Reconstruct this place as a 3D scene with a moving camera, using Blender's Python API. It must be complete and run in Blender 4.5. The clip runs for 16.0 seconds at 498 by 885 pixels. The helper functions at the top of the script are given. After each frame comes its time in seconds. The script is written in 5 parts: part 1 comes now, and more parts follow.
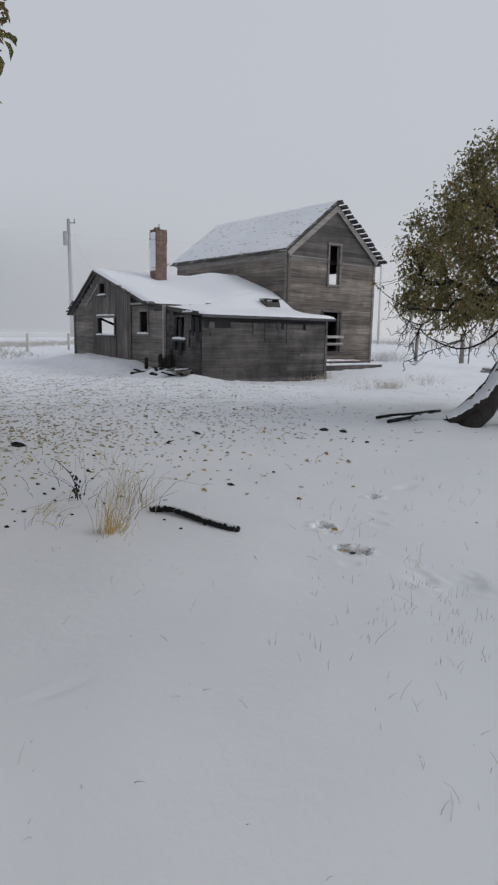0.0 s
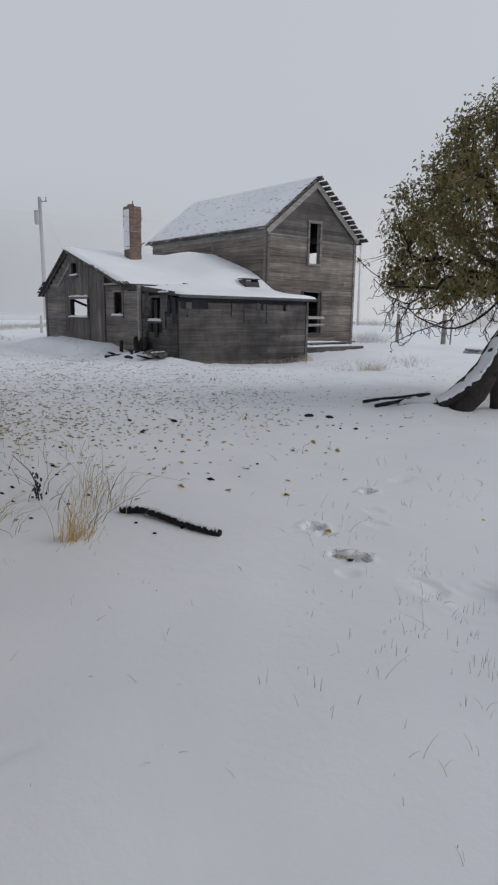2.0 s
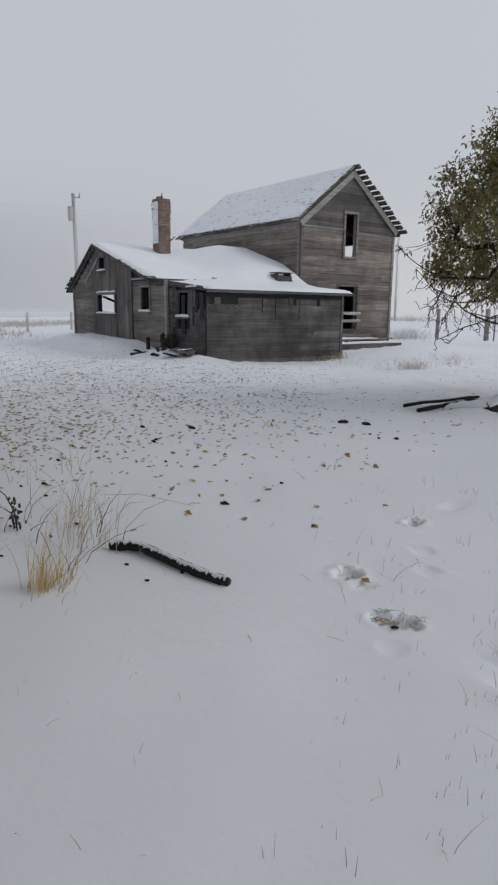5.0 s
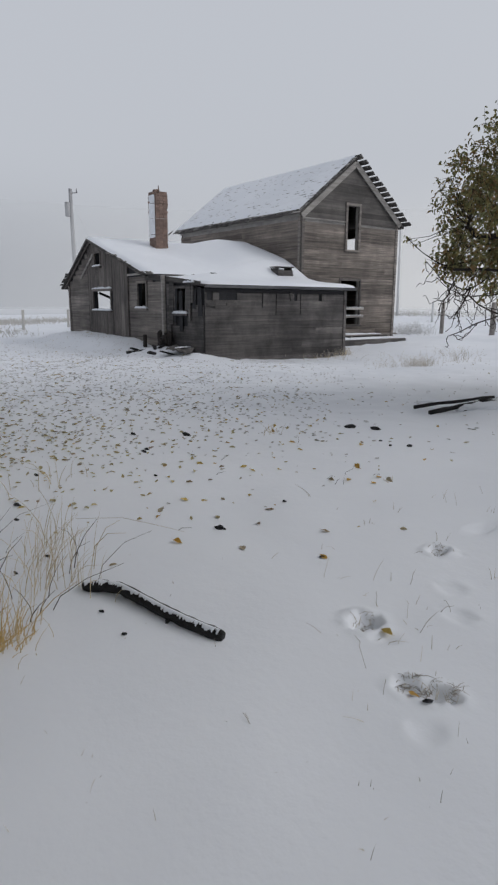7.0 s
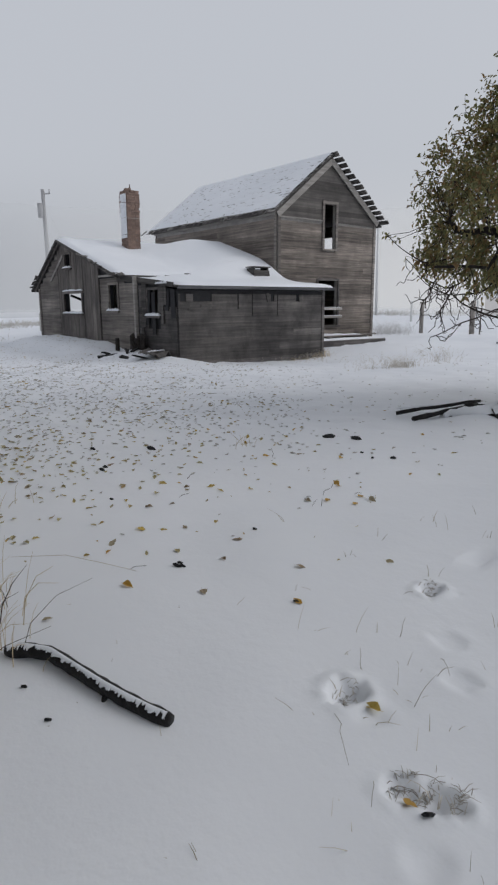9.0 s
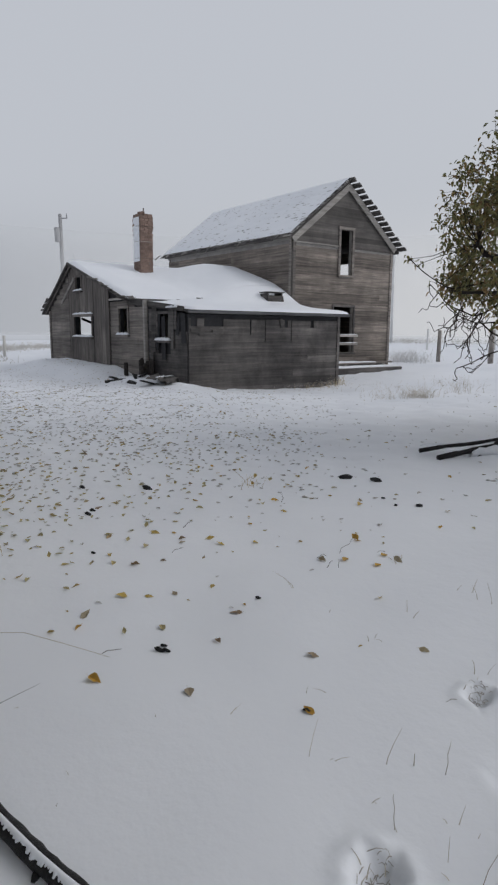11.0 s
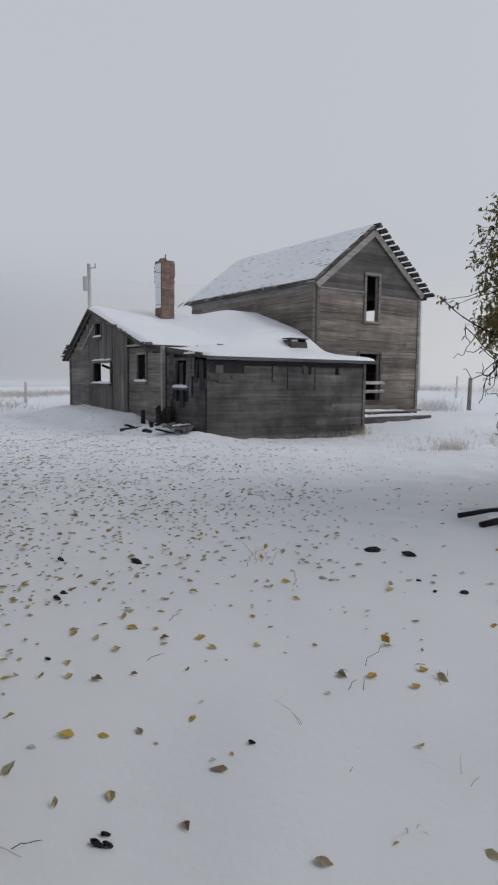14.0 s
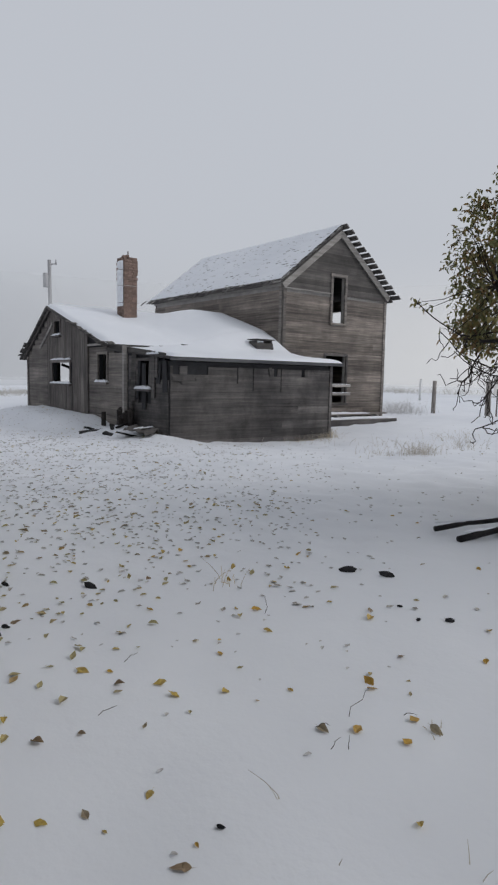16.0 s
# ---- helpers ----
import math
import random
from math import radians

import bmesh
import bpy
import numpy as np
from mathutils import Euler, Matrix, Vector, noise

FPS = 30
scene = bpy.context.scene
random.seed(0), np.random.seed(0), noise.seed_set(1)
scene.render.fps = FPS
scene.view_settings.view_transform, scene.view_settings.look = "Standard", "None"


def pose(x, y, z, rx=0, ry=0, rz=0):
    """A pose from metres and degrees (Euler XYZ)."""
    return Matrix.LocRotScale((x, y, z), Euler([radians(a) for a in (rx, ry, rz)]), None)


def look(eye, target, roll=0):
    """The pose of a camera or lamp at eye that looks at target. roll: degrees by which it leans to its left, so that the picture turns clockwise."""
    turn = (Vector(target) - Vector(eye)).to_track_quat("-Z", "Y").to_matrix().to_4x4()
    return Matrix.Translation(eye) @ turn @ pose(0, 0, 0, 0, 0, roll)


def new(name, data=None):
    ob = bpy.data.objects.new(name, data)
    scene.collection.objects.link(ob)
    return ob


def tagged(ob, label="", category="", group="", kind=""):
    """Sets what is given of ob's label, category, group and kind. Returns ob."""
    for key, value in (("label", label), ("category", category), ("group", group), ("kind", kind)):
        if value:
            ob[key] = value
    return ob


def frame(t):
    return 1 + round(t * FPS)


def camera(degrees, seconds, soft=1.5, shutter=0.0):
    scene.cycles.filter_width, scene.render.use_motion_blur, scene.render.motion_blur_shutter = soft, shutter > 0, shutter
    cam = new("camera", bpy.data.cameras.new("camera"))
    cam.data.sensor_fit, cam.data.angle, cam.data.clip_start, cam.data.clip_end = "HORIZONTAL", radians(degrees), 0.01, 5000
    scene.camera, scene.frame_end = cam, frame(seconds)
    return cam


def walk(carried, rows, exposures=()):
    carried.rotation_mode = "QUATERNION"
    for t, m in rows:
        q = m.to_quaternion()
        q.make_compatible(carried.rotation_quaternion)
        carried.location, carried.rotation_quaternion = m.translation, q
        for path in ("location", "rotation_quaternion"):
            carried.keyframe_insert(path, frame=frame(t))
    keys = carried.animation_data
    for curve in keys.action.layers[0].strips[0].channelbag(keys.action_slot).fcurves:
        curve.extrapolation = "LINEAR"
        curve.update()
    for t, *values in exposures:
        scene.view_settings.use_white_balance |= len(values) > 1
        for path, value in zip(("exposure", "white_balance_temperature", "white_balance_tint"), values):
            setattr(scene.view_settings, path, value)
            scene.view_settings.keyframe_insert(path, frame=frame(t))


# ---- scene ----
cam = camera(43.0, 16.0, soft=2.3)
PATH = [
    (0, (0.086, 2.671, 1.127), (1.292, 4.228, 0.779), 1.18),
    (0.5, (0.209, 2.776, 1.131), (1.390, 4.353, 0.788), 0.78),
    (1, (0.270, 2.867, 1.122), (1.389, 4.484, 0.759), 0.82),
    (1.5, (0.338, 3.038, 1.100), (1.465, 4.643, 0.707), 0.79),
    (2, (0.433, 3.147, 1.092), (1.684, 4.655, 0.691), 0.91),
    (2.5, (0.558, 3.223, 1.091), (1.744, 4.776, 0.662), 0.52),
    (3, (0.672, 3.288, 1.089), (1.827, 4.858, 0.642), 1.09),
    (3.5, (0.774, 3.422, 1.080), (1.941, 4.975, 0.605), 1.44),
    (6, (1.264, 4.038, 1.067), (2.428, 5.619, 0.687), 0.28),
    (6.5, (1.338, 4.164, 1.068), (2.523, 5.723, 0.660), 0.29),
    (7, (1.484, 4.290, 1.074), (2.644, 5.863, 0.647), 0.22),
    (7.5, (1.566, 4.340, 1.075), (2.693, 5.938, 0.656), 0.18),
    (8, (1.646, 4.458, 1.070), (2.802, 6.037, 0.657), 0.50),
    (8.5, (1.769, 4.589, 1.076), (2.976, 6.135, 0.686), 0.16),
    (9, (1.920, 4.685, 1.078), (3.126, 6.223, 0.654), -0.37),
    (11.5, (2.479, 5.297, 1.083), (3.652, 6.883, 0.752), 0.80),
    (12, (2.572, 5.367, 1.089), (3.710, 6.977, 0.756), 0.59),
    (12.5, (2.647, 5.497, 1.086), (3.770, 7.126, 0.792), 0.48),
    (13, (2.760, 5.647, 1.088), (3.919, 7.264, 0.883), 0.55),
    (13.5, (2.886, 5.745, 1.081), (4.055, 7.349, 0.836), 0.44),
    (14, (3.029, 5.840, 1.083), (4.158, 7.479, 0.879), 0.59),
    (14.5, (3.097, 5.872, 1.089), (4.184, 7.540, 0.893), 0.79),
    (15, (3.154, 5.950, 1.091), (4.263, 7.600, 0.878), 1.13),
    (15.5, (3.212, 6.087, 1.100), (4.375, 7.698, 0.876), 1.24),
    (16, (3.252, 6.201, 1.127), (4.473, 7.772, 0.925), 1.14),
]
walk(cam, [(t, look(eye, target, roll)) for t, eye, target, roll in PATH])

# ---- world and sun ----
world = bpy.data.worlds.new("winter_sky")
scene.world = world
world.use_nodes = True
wn = world.node_tree.nodes
wl = world.node_tree.links
wn.clear()
sky = wn.new("ShaderNodeTexSky")
sky.sky_type, sky.sun_disc = "NISHITA", False
sky.sun_elevation, sky.sun_rotation = radians(35), radians(129)
sky.air_density, sky.dust_density, sky.ozone_density = 1.6, 6.0, 1.0
gain = wn.new("ShaderNodeMix")
gain.data_type, gain.blend_type = "RGBA", "MIX"
gain.inputs[0].default_value = 0.84
gain.inputs[7].default_value = (5.55, 5.83, 6.42, 1)
back = wn.new("ShaderNodeBackground")
back.inputs[1].default_value = 0.1
wout = wn.new("ShaderNodeOutputWorld")
veil = wn.new("ShaderNodeHueSaturation")
veil.inputs["Saturation"].default_value = 0.3
veil.inputs["Value"].default_value = 1.0
wl.new(sky.outputs[0], veil.inputs["Color"])
wl.new(veil.outputs[0], gain.inputs[6])
wl.new(gain.outputs[2], back.inputs[0])
wl.new(back.outputs[0], wout.inputs[0])

sun_data = bpy.data.lights.new("sun", "SUN")
sun_data.energy, sun_data.angle, sun_data.color = 0.66, radians(40), (1.0, 0.985, 0.975)
sun = new("sun", sun_data)
sun.matrix_world = look((27, -22, 24), (0, 0, 0))


# ---- materials ----
def material(name, rough=0.8, metal=0.0):
    m = bpy.data.materials.new(name)
    m.use_nodes = True
    b = m.node_tree.nodes["Principled BSDF"]
    b.inputs["Roughness"].default_value, b.inputs["Metallic"].default_value = rough, metal
    b.inputs["Specular IOR Level"].default_value = 0.25
    return m, m.node_tree.nodes, m.node_tree.links, b


def ramp(nodes, links, src, stops):
    r = nodes.new("ShaderNodeValToRGB")
    e = r.color_ramp.elements
    while len(e) < len(stops):
        e.new(0.5)
    for k, (p, c) in enumerate(stops):
        e[k].position, e[k].color = p, (*c, 1)
    links.new(src, r.inputs[0])
    return r.outputs[0]


def noise_tex(nodes, links, vec, scale, detail=6, rough=0.6):
    n = nodes.new("ShaderNodeTexNoise")
    n.inputs["Scale"].default_value, n.inputs["Detail"].default_value, n.inputs["Roughness"].default_value = scale, detail, rough
    links.new(vec, n.inputs["Vector"])
    return n.outputs["Fac"]


def maths(nodes, links, op, a, b):
    n = nodes.new("ShaderNodeMath")
    n.operation = op
    for k, v in enumerate((a, b)):
        if isinstance(v, (int, float)):
            n.inputs[k].default_value = v
        else:
            links.new(v, n.inputs[k])
    return n.outputs[0]


def blend(nodes, links, fac, a, b, mode="MIX"):
    n = nodes.new("ShaderNodeMix")
    n.data_type, n.blend_type = "RGBA", mode
    for k, v in ((0, fac), (6, a), (7, b)):
        if isinstance(v, (int, float)):
            n.inputs[k].default_value = v
        elif isinstance(v, tuple):
            n.inputs[k].default_value = (*v, 1)
        else:
            links.new(v, n.inputs[k])
    return n.outputs[2]


def bump(nodes, links, b, height, strength, dist=0.02):
    n = nodes.new("ShaderNodeBump")
    n.inputs["Strength"].default_value, n.inputs["Distance"].default_value = strength, dist
    links.new(height, n.inputs["Height"])
    links.new(n.outputs[0], b.inputs["Normal"])


def wood(name, lo, mid, hi, upright=False, stain=0.5, rough=0.85, islands=False):
    """Weathered boards: long grain streaks, blotchy stains and a shade of its own for each board."""
    m, n, l, b = material(name, rough)
    geo = n.new("ShaderNodeNewGeometry")
    sep = n.new("ShaderNodeSeparateXYZ")
    l.new(geo.outputs["Position"], sep.inputs[0])
    info = n.new("ShaderNodeObjectInfo")
    rnd = geo.outputs["Random Per Island"] if islands else info.outputs["Random"]
    run = maths(n, l, "ADD", sep.outputs[0], sep.outputs[1])
    com = n.new("ShaderNodeCombineXYZ")
    l.new(maths(n, l, "MULTIPLY", run, 14.0 if upright else 0.4), com.inputs[0])
    l.new(maths(n, l, "MULTIPLY", sep.outputs[2], 0.8 if upright else 8.0), com.inputs[1])
    l.new(maths(n, l, "MULTIPLY", rnd, 37.0), com.inputs[2])
    grain = noise_tex(n, l, com.outputs[0], 1.7, 8, 0.65)
    fine = noise_tex(n, l, com.outputs[0], 7.0, 4, 0.7)
    blot = noise_tex(n, l, geo.outputs["Position"], 0.9, 5, 0.6)
    col = ramp(n, l, grain, [(0.33, lo), (0.5, mid), (0.68, hi)])
    tone = maths(n, l, "ADD", maths(n, l, "MULTIPLY", rnd, 0.55), 0.7)
    g = n.new("ShaderNodeCombineColor")
    for k in range(3):
        l.new(tone, g.inputs[k])
    col = blend(n, l, 1.0, col, g.outputs[0], "MULTIPLY")
    dark = ramp(n, l, blot, [(0.38, (0.5, 0.5, 0.52)), (0.6, (1, 1, 1))])
    col = blend(n, l, stain, col, dark, "MULTIPLY")
    runs = n.new("ShaderNodeCombineXYZ")
    l.new(maths(n, l, "MULTIPLY", run, 1.5), runs.inputs[0])
    l.new(maths(n, l, "MULTIPLY", sep.outputs[2], 0.9), runs.inputs[1])
    drip = noise_tex(n, l, runs.outputs[0], 1.6, 6, 0.7)
    col = blend(n, l, stain, col, ramp(n, l, drip, [(0.34, (0.66, 0.65, 0.65)), (0.5, (0.97, 0.97, 0.97)), (0.68, (1.2, 1.2, 1.19))]), "MULTIPLY")
    l.new(col, b.inputs["Base Color"])
    bump(n, l, b, maths(n, l, "ADD", grain, maths(n, l, "MULTIPLY", fine, 0.6)), 0.5, 0.01)
    return m


def plain(name, col, var=0.35, scale=6.0, rough=0.85, metal=0.0, bmp=0.3, rnd=0.0):
    m, n, l, b = material(name, rough, metal)
    geo = n.new("ShaderNodeNewGeometry")
    a = noise_tex(n, l, geo.outputs["Position"], scale, 7, 0.65)
    big = noise_tex(n, l, geo.outputs["Position"], scale * 0.16, 3, 0.5)
    mixed = maths(n, l, "ADD", maths(n, l, "MULTIPLY", a, 0.65), maths(n, l, "MULTIPLY", big, 0.35))
    c = ramp(n, l, mixed, [(0.3, tuple(v * (1 - var) for v in col)), (0.7, tuple(min(1, v * (1 + var)) for v in col))])
    if rnd:
        info = n.new("ShaderNodeObjectInfo")
        t = maths(n, l, "ADD", maths(n, l, "MULTIPLY", info.outputs["Random"], 2 * rnd), 1 - rnd)
        g = n.new("ShaderNodeCombineColor")
        for k in range(3):
            l.new(t, g.inputs[k])
        c = blend(n, l, 1.0, c, g.outputs[0], "MULTIPLY")
    l.new(c, b.inputs["Base Color"])
    if bmp:
        bump(n, l, b, a, bmp, 0.01)
    return m


def snow_material():
    m, n, l, b = material("snow", 0.65)
    geo = n.new("ShaderNodeNewGeometry")
    big = noise_tex(n, l, geo.outputs["Position"], 0.35, 4, 0.55)
    fine = noise_tex(n, l, geo.outputs["Position"], 26.0, 6, 0.7)
    lump = noise_tex(n, l, geo.outputs["Position"], 3.2, 5, 0.6)
    c = ramp(n, l, big, [(0.3, (0.735, 0.757, 0.8)), (0.7, (0.81, 0.828, 0.865))])
    l.new(c, b.inputs["Base Color"])
    b.inputs["Subsurface Weight"].default_value = 0.0
    bump(n, l, b, maths(n, l, "ADD", maths(n, l, "MULTIPLY", fine, 0.025), lump), 0.3, 0.03)
    return m


def leaf_material(name, stops, trans=0.25):
    """Leaves coloured leaf by leaf."""
    m, n, l, b = material(name, 0.6)
    geo = n.new("ShaderNodeNewGeometry")
    info = n.new("ShaderNodeObjectInfo")
    r = maths(n, l, "FRACT", maths(n, l, "ADD", geo.outputs["Random Per Island"], info.outputs["Random"]), 0.0)
    c = ramp(n, l, r, stops)
    spot = noise_tex(n, l, geo.outputs["Position"], 60.0, 3, 0.6)
    c = blend(n, l, 0.45, c, ramp(n, l, spot, [(0.35, (0.55, 0.45, 0.4)), (0.65, (1, 1, 1))]), "MULTIPLY")
    l.new(c, b.inputs["Base Color"])
    b.inputs["Transmission Weight"].default_value = 0.0
    tr = n.new("ShaderNodeBsdfTranslucent")
    l.new(c, tr.inputs[0])
    mx = n.new("ShaderNodeMixShader")
    mx.inputs[0].default_value = trans
    l.new(b.outputs[0], mx.inputs[1])
    l.new(tr.outputs[0], mx.inputs[2])
    l.new(mx.outputs[0], n["Material Output"].inputs[0])
    return m


M_SNOW = snow_material()
M_TALL = wood("weathered_siding", (0.12, 0.107, 0.096), (0.215, 0.187, 0.166), (0.36, 0.312, 0.272))
M_GABLE = wood("dark_gable_siding", (0.095, 0.089, 0.085), (0.125, 0.116, 0.11), (0.165, 0.151, 0.14))
M_LEAN = wood("wet_grey_siding", (0.098, 0.092, 0.09), (0.138, 0.129, 0.125), (0.205, 0.188, 0.176), stain=0.9)
M_FASCIA = wood("wet_fascia", (0.075, 0.078, 0.085), (0.11, 0.112, 0.12), (0.16, 0.16, 0.165))
M_WEST = wood("grey_siding", (0.12, 0.11, 0.103), (0.21, 0.19, 0.175), (0.31, 0.28, 0.25))
M_BATTEN = wood("upright_boards", (0.085, 0.078, 0.074), (0.15, 0.135, 0.126), (0.24, 0.215, 0.195), upright=True)
M_TRIM = wood("grey_trim", (0.26, 0.245, 0.23), (0.36, 0.34, 0.32), (0.46, 0.44, 0.41), stain=0.3)
M_POST = wood("post_wood", (0.16, 0.148, 0.138), (0.24, 0.22, 0.205), (0.33, 0.305, 0.28), upright=True)
M_DARK = plain("old_inner_boards", (0.36, 0.345, 0.33), 0.4, 3.0)
M_SHINGLE = wood("wet_shingles", (0.06, 0.057, 0.056), (0.1, 0.094, 0.09), (0.16, 0.148, 0.138), islands=True)
M_SILVER = wood("silvered_shingles", (0.3, 0.29, 0.285), (0.42, 0.41, 0.4), (0.56, 0.55, 0.54), islands=True)
M_BRICK = plain("red_brick", (0.225, 0.16, 0.134), 0.35, 14.0, 0.9, 0, 0.5, 0.22)
M_MORTAR = plain("mortar", (0.2, 0.16, 0.14), 0.25, 20.0)
M_BARK = plain("wet_bark", (0.035, 0.03, 0.028), 0.55, 16.0, 0.8, 0, 1.0)
M_TAR = plain("old_tar_paper", (0.035, 0.035, 0.038), 0.45, 7.0, 0.8, 0, 0.4)
M_CHAR = plain("black_wet_wood", (0.011, 0.0105, 0.011), 0.6, 30.0, 0.55, 0, 0.9)
M_DEBRIS = plain("trodden_grass", (0.34, 0.315, 0.285), 0.4, 30.0, 0.9, 0, 0)
M_TWIG = plain("twig", (0.05, 0.04, 0.034), 0.4, 20.0, 0.85, 0, 0)
M_STRAW = plain("dry_grass", (0.47, 0.385, 0.25), 0.45, 3.0, 0.8, 0, 0)
M_GOLD = plain("golden_grass", (0.52, 0.37, 0.16), 0.4, 9.0, 0.8, 0, 0)
M_PALE = plain("frosted_weeds", (0.56, 0.52, 0.46), 0.25, 3.0, 0.9, 0, 0)
# haze put into the colour: far weeds, brush and posts made paler
M_HAZE_PALE = plain("far_haze_pale", (0.66, 0.66, 0.66), 0.2, 1.0, 0.9, 0, 0)
M_HAZE_GREY = plain("far_haze_grey", (0.52, 0.505, 0.48), 0.25, 1.0, 0.9, 0, 0)
M_FAR_GREY = plain("far_grey", (0.36, 0.36, 0.37), 0.15, 4.0)
M_STONE = plain("wet_dark_clod", (0.018, 0.018, 0.02), 0.5, 14.0, 0.7, 0, 0.6)
M_METAL = plain("rusty_metal", (0.13, 0.1, 0.085), 0.4, 12.0, 0.7, 0.4)
M_SHED = plain("far_shed_boards", (0.52, 0.465, 0.45), 0.2, 0.8)
M_APPLE = leaf_material("apple_leaves", [(0.0, (0.21, 0.225, 0.115)), (0.4, (0.28, 0.28, 0.135)), (0.65, (0.36, 0.32, 0.14)), (0.85, (0.36, 0.25, 0.12)), (1.0, (0.27, 0.18, 0.1))], 0.45)


def fog_glow(name, most, tall, reach):
    """Glow standing in for fog: thins upwards, painted brighter towards the hidden sun."""
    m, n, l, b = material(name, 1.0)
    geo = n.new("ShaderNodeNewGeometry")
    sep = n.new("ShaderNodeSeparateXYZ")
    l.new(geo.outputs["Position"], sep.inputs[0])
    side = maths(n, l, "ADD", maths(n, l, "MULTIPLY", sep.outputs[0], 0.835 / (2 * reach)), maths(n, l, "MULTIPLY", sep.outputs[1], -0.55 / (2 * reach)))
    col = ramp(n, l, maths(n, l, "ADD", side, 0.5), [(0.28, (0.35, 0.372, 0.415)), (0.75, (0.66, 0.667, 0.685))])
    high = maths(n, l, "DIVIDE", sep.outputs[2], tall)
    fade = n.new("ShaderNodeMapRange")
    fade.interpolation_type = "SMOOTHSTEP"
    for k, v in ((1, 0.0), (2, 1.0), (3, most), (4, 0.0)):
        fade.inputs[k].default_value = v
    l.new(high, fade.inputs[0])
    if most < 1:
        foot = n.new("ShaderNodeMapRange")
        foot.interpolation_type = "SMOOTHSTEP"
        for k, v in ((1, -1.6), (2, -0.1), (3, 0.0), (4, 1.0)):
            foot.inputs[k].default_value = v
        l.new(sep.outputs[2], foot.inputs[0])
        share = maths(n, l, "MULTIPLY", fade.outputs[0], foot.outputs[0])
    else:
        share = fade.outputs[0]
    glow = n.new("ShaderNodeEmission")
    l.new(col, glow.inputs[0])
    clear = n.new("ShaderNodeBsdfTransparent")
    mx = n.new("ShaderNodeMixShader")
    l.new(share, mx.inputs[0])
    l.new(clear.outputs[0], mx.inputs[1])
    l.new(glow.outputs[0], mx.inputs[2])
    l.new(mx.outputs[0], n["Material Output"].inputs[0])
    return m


M_FOG_GLOW = fog_glow("fog", 1.0, 62.0, 260.0)
M_MIST_GLOW = fog_glow("mist_glow", 0.55, 13.0, 90.0)
M_FALLEN = leaf_material("fallen_leaves", [(0.0, (0.54, 0.35, 0.07)), (0.25, (0.5, 0.3, 0.06)), (0.45, (0.42, 0.32, 0.12)), (0.6, (0.54, 0.4, 0.1)), (0.72, (0.27, 0.19, 0.12)), (0.85, (0.4, 0.36, 0.26)), (1.0, (0.52, 0.38, 0.09))], 0.15)
M_SMUDGE = leaf_material("sodden_leaves", [(0.0, (0.48, 0.475, 0.47)), (0.3, (0.58, 0.585, 0.6)), (0.7, (0.52, 0.51, 0.48)), (1.0, (0.34, 0.32, 0.29))], 0.0)
M_LITTER = leaf_material("litter_leaves", [(0.0, (0.5, 0.4, 0.15)), (0.25, (0.38, 0.33, 0.18)), (0.5, (0.44, 0.4, 0.2)), (0.75, (0.3, 0.24, 0.17)), (0.9, (0.55, 0.4, 0.13)), (1.0, (0.27, 0.21, 0.15))], 0.1)


# ---- mesh helpers ----
def link_mesh(name, me, mat, parent=None, label="", smooth=False):
    if mat is not None and not me.materials:
        me.materials.append(mat)
    if smooth:
        me.polygons.foreach_set("use_smooth", [True] * len(me.polygons))
    ob = new(name, me)
    if parent is not None:
        ob.parent = parent
    if label:
        ob["label"] = label
    return ob


def part(name, bm, mat, parent=None, label="", smooth=False):
    me = bpy.data.meshes.new(name)
    bm.to_mesh(me)
    bm.free()
    return link_mesh(name, me, mat, parent, label, smooth)


def raw(name, verts, faces, mat, parent=None, label="", smooth=False):
    me = bpy.data.meshes.new(name)
    me.from_pydata([tuple(v) for v in verts], [], [tuple(f) for f in faces])
    me.update()
    return link_mesh(name, me, mat, parent, label, smooth)


def box(bm, lo, hi, m=None):
    vs = [bm.verts.new((m @ Vector(p)) if m else p) for p in ((x, y, z) for z in (lo[2], hi[2]) for y in (lo[1], hi[1]) for x in (lo[0], hi[0]))]
    for f in ((0, 2, 3, 1), (4, 5, 7, 6), (0, 1, 5, 4), (2, 6, 7, 3), (0, 4, 6, 2), (1, 3, 7, 5)):
        bm.faces.new([vs[k] for k in f])
    return vs


def slab(name, lo, hi, mat, parent=None, label="", bev=0.0, m=None):
    bm = bmesh.new()
    box(bm, lo, hi, m)
    if bev:
        bmesh.ops.bevel(bm, geom=bm.edges[:], offset=bev, segments=1, affect="EDGES")
    return part(name, bm, mat, parent, label)


def tube_into(verts, faces, pts, radii, n=6):
    base = len(verts)
    pts = [Vector(p) for p in pts]
    for k, p in enumerate(pts):
        d = (pts[min(k + 1, len(pts) - 1)] - pts[max(k - 1, 0)]).normalized()
        s = d.cross(Vector((0.31, 0.17, 0.93)))
        s = s.normalized() if s.length > 1e-4 else Vector((1, 0, 0))
        u = s.cross(d)
        for j in range(n):
            a = 2 * math.pi * j / n
            verts.append(p + radii[k] * (math.cos(a) * s + math.sin(a) * u))
    for k in range(len(pts) - 1):
        for j in range(n):
            a, b = base + k * n + j, base + k * n + (j + 1) % n
            faces.append((a, b, b + n, a + n))
    faces.append(tuple(base + j for j in reversed(range(n))))
    faces.append(tuple(base + (len(pts) - 1) * n + j for j in range(n)))


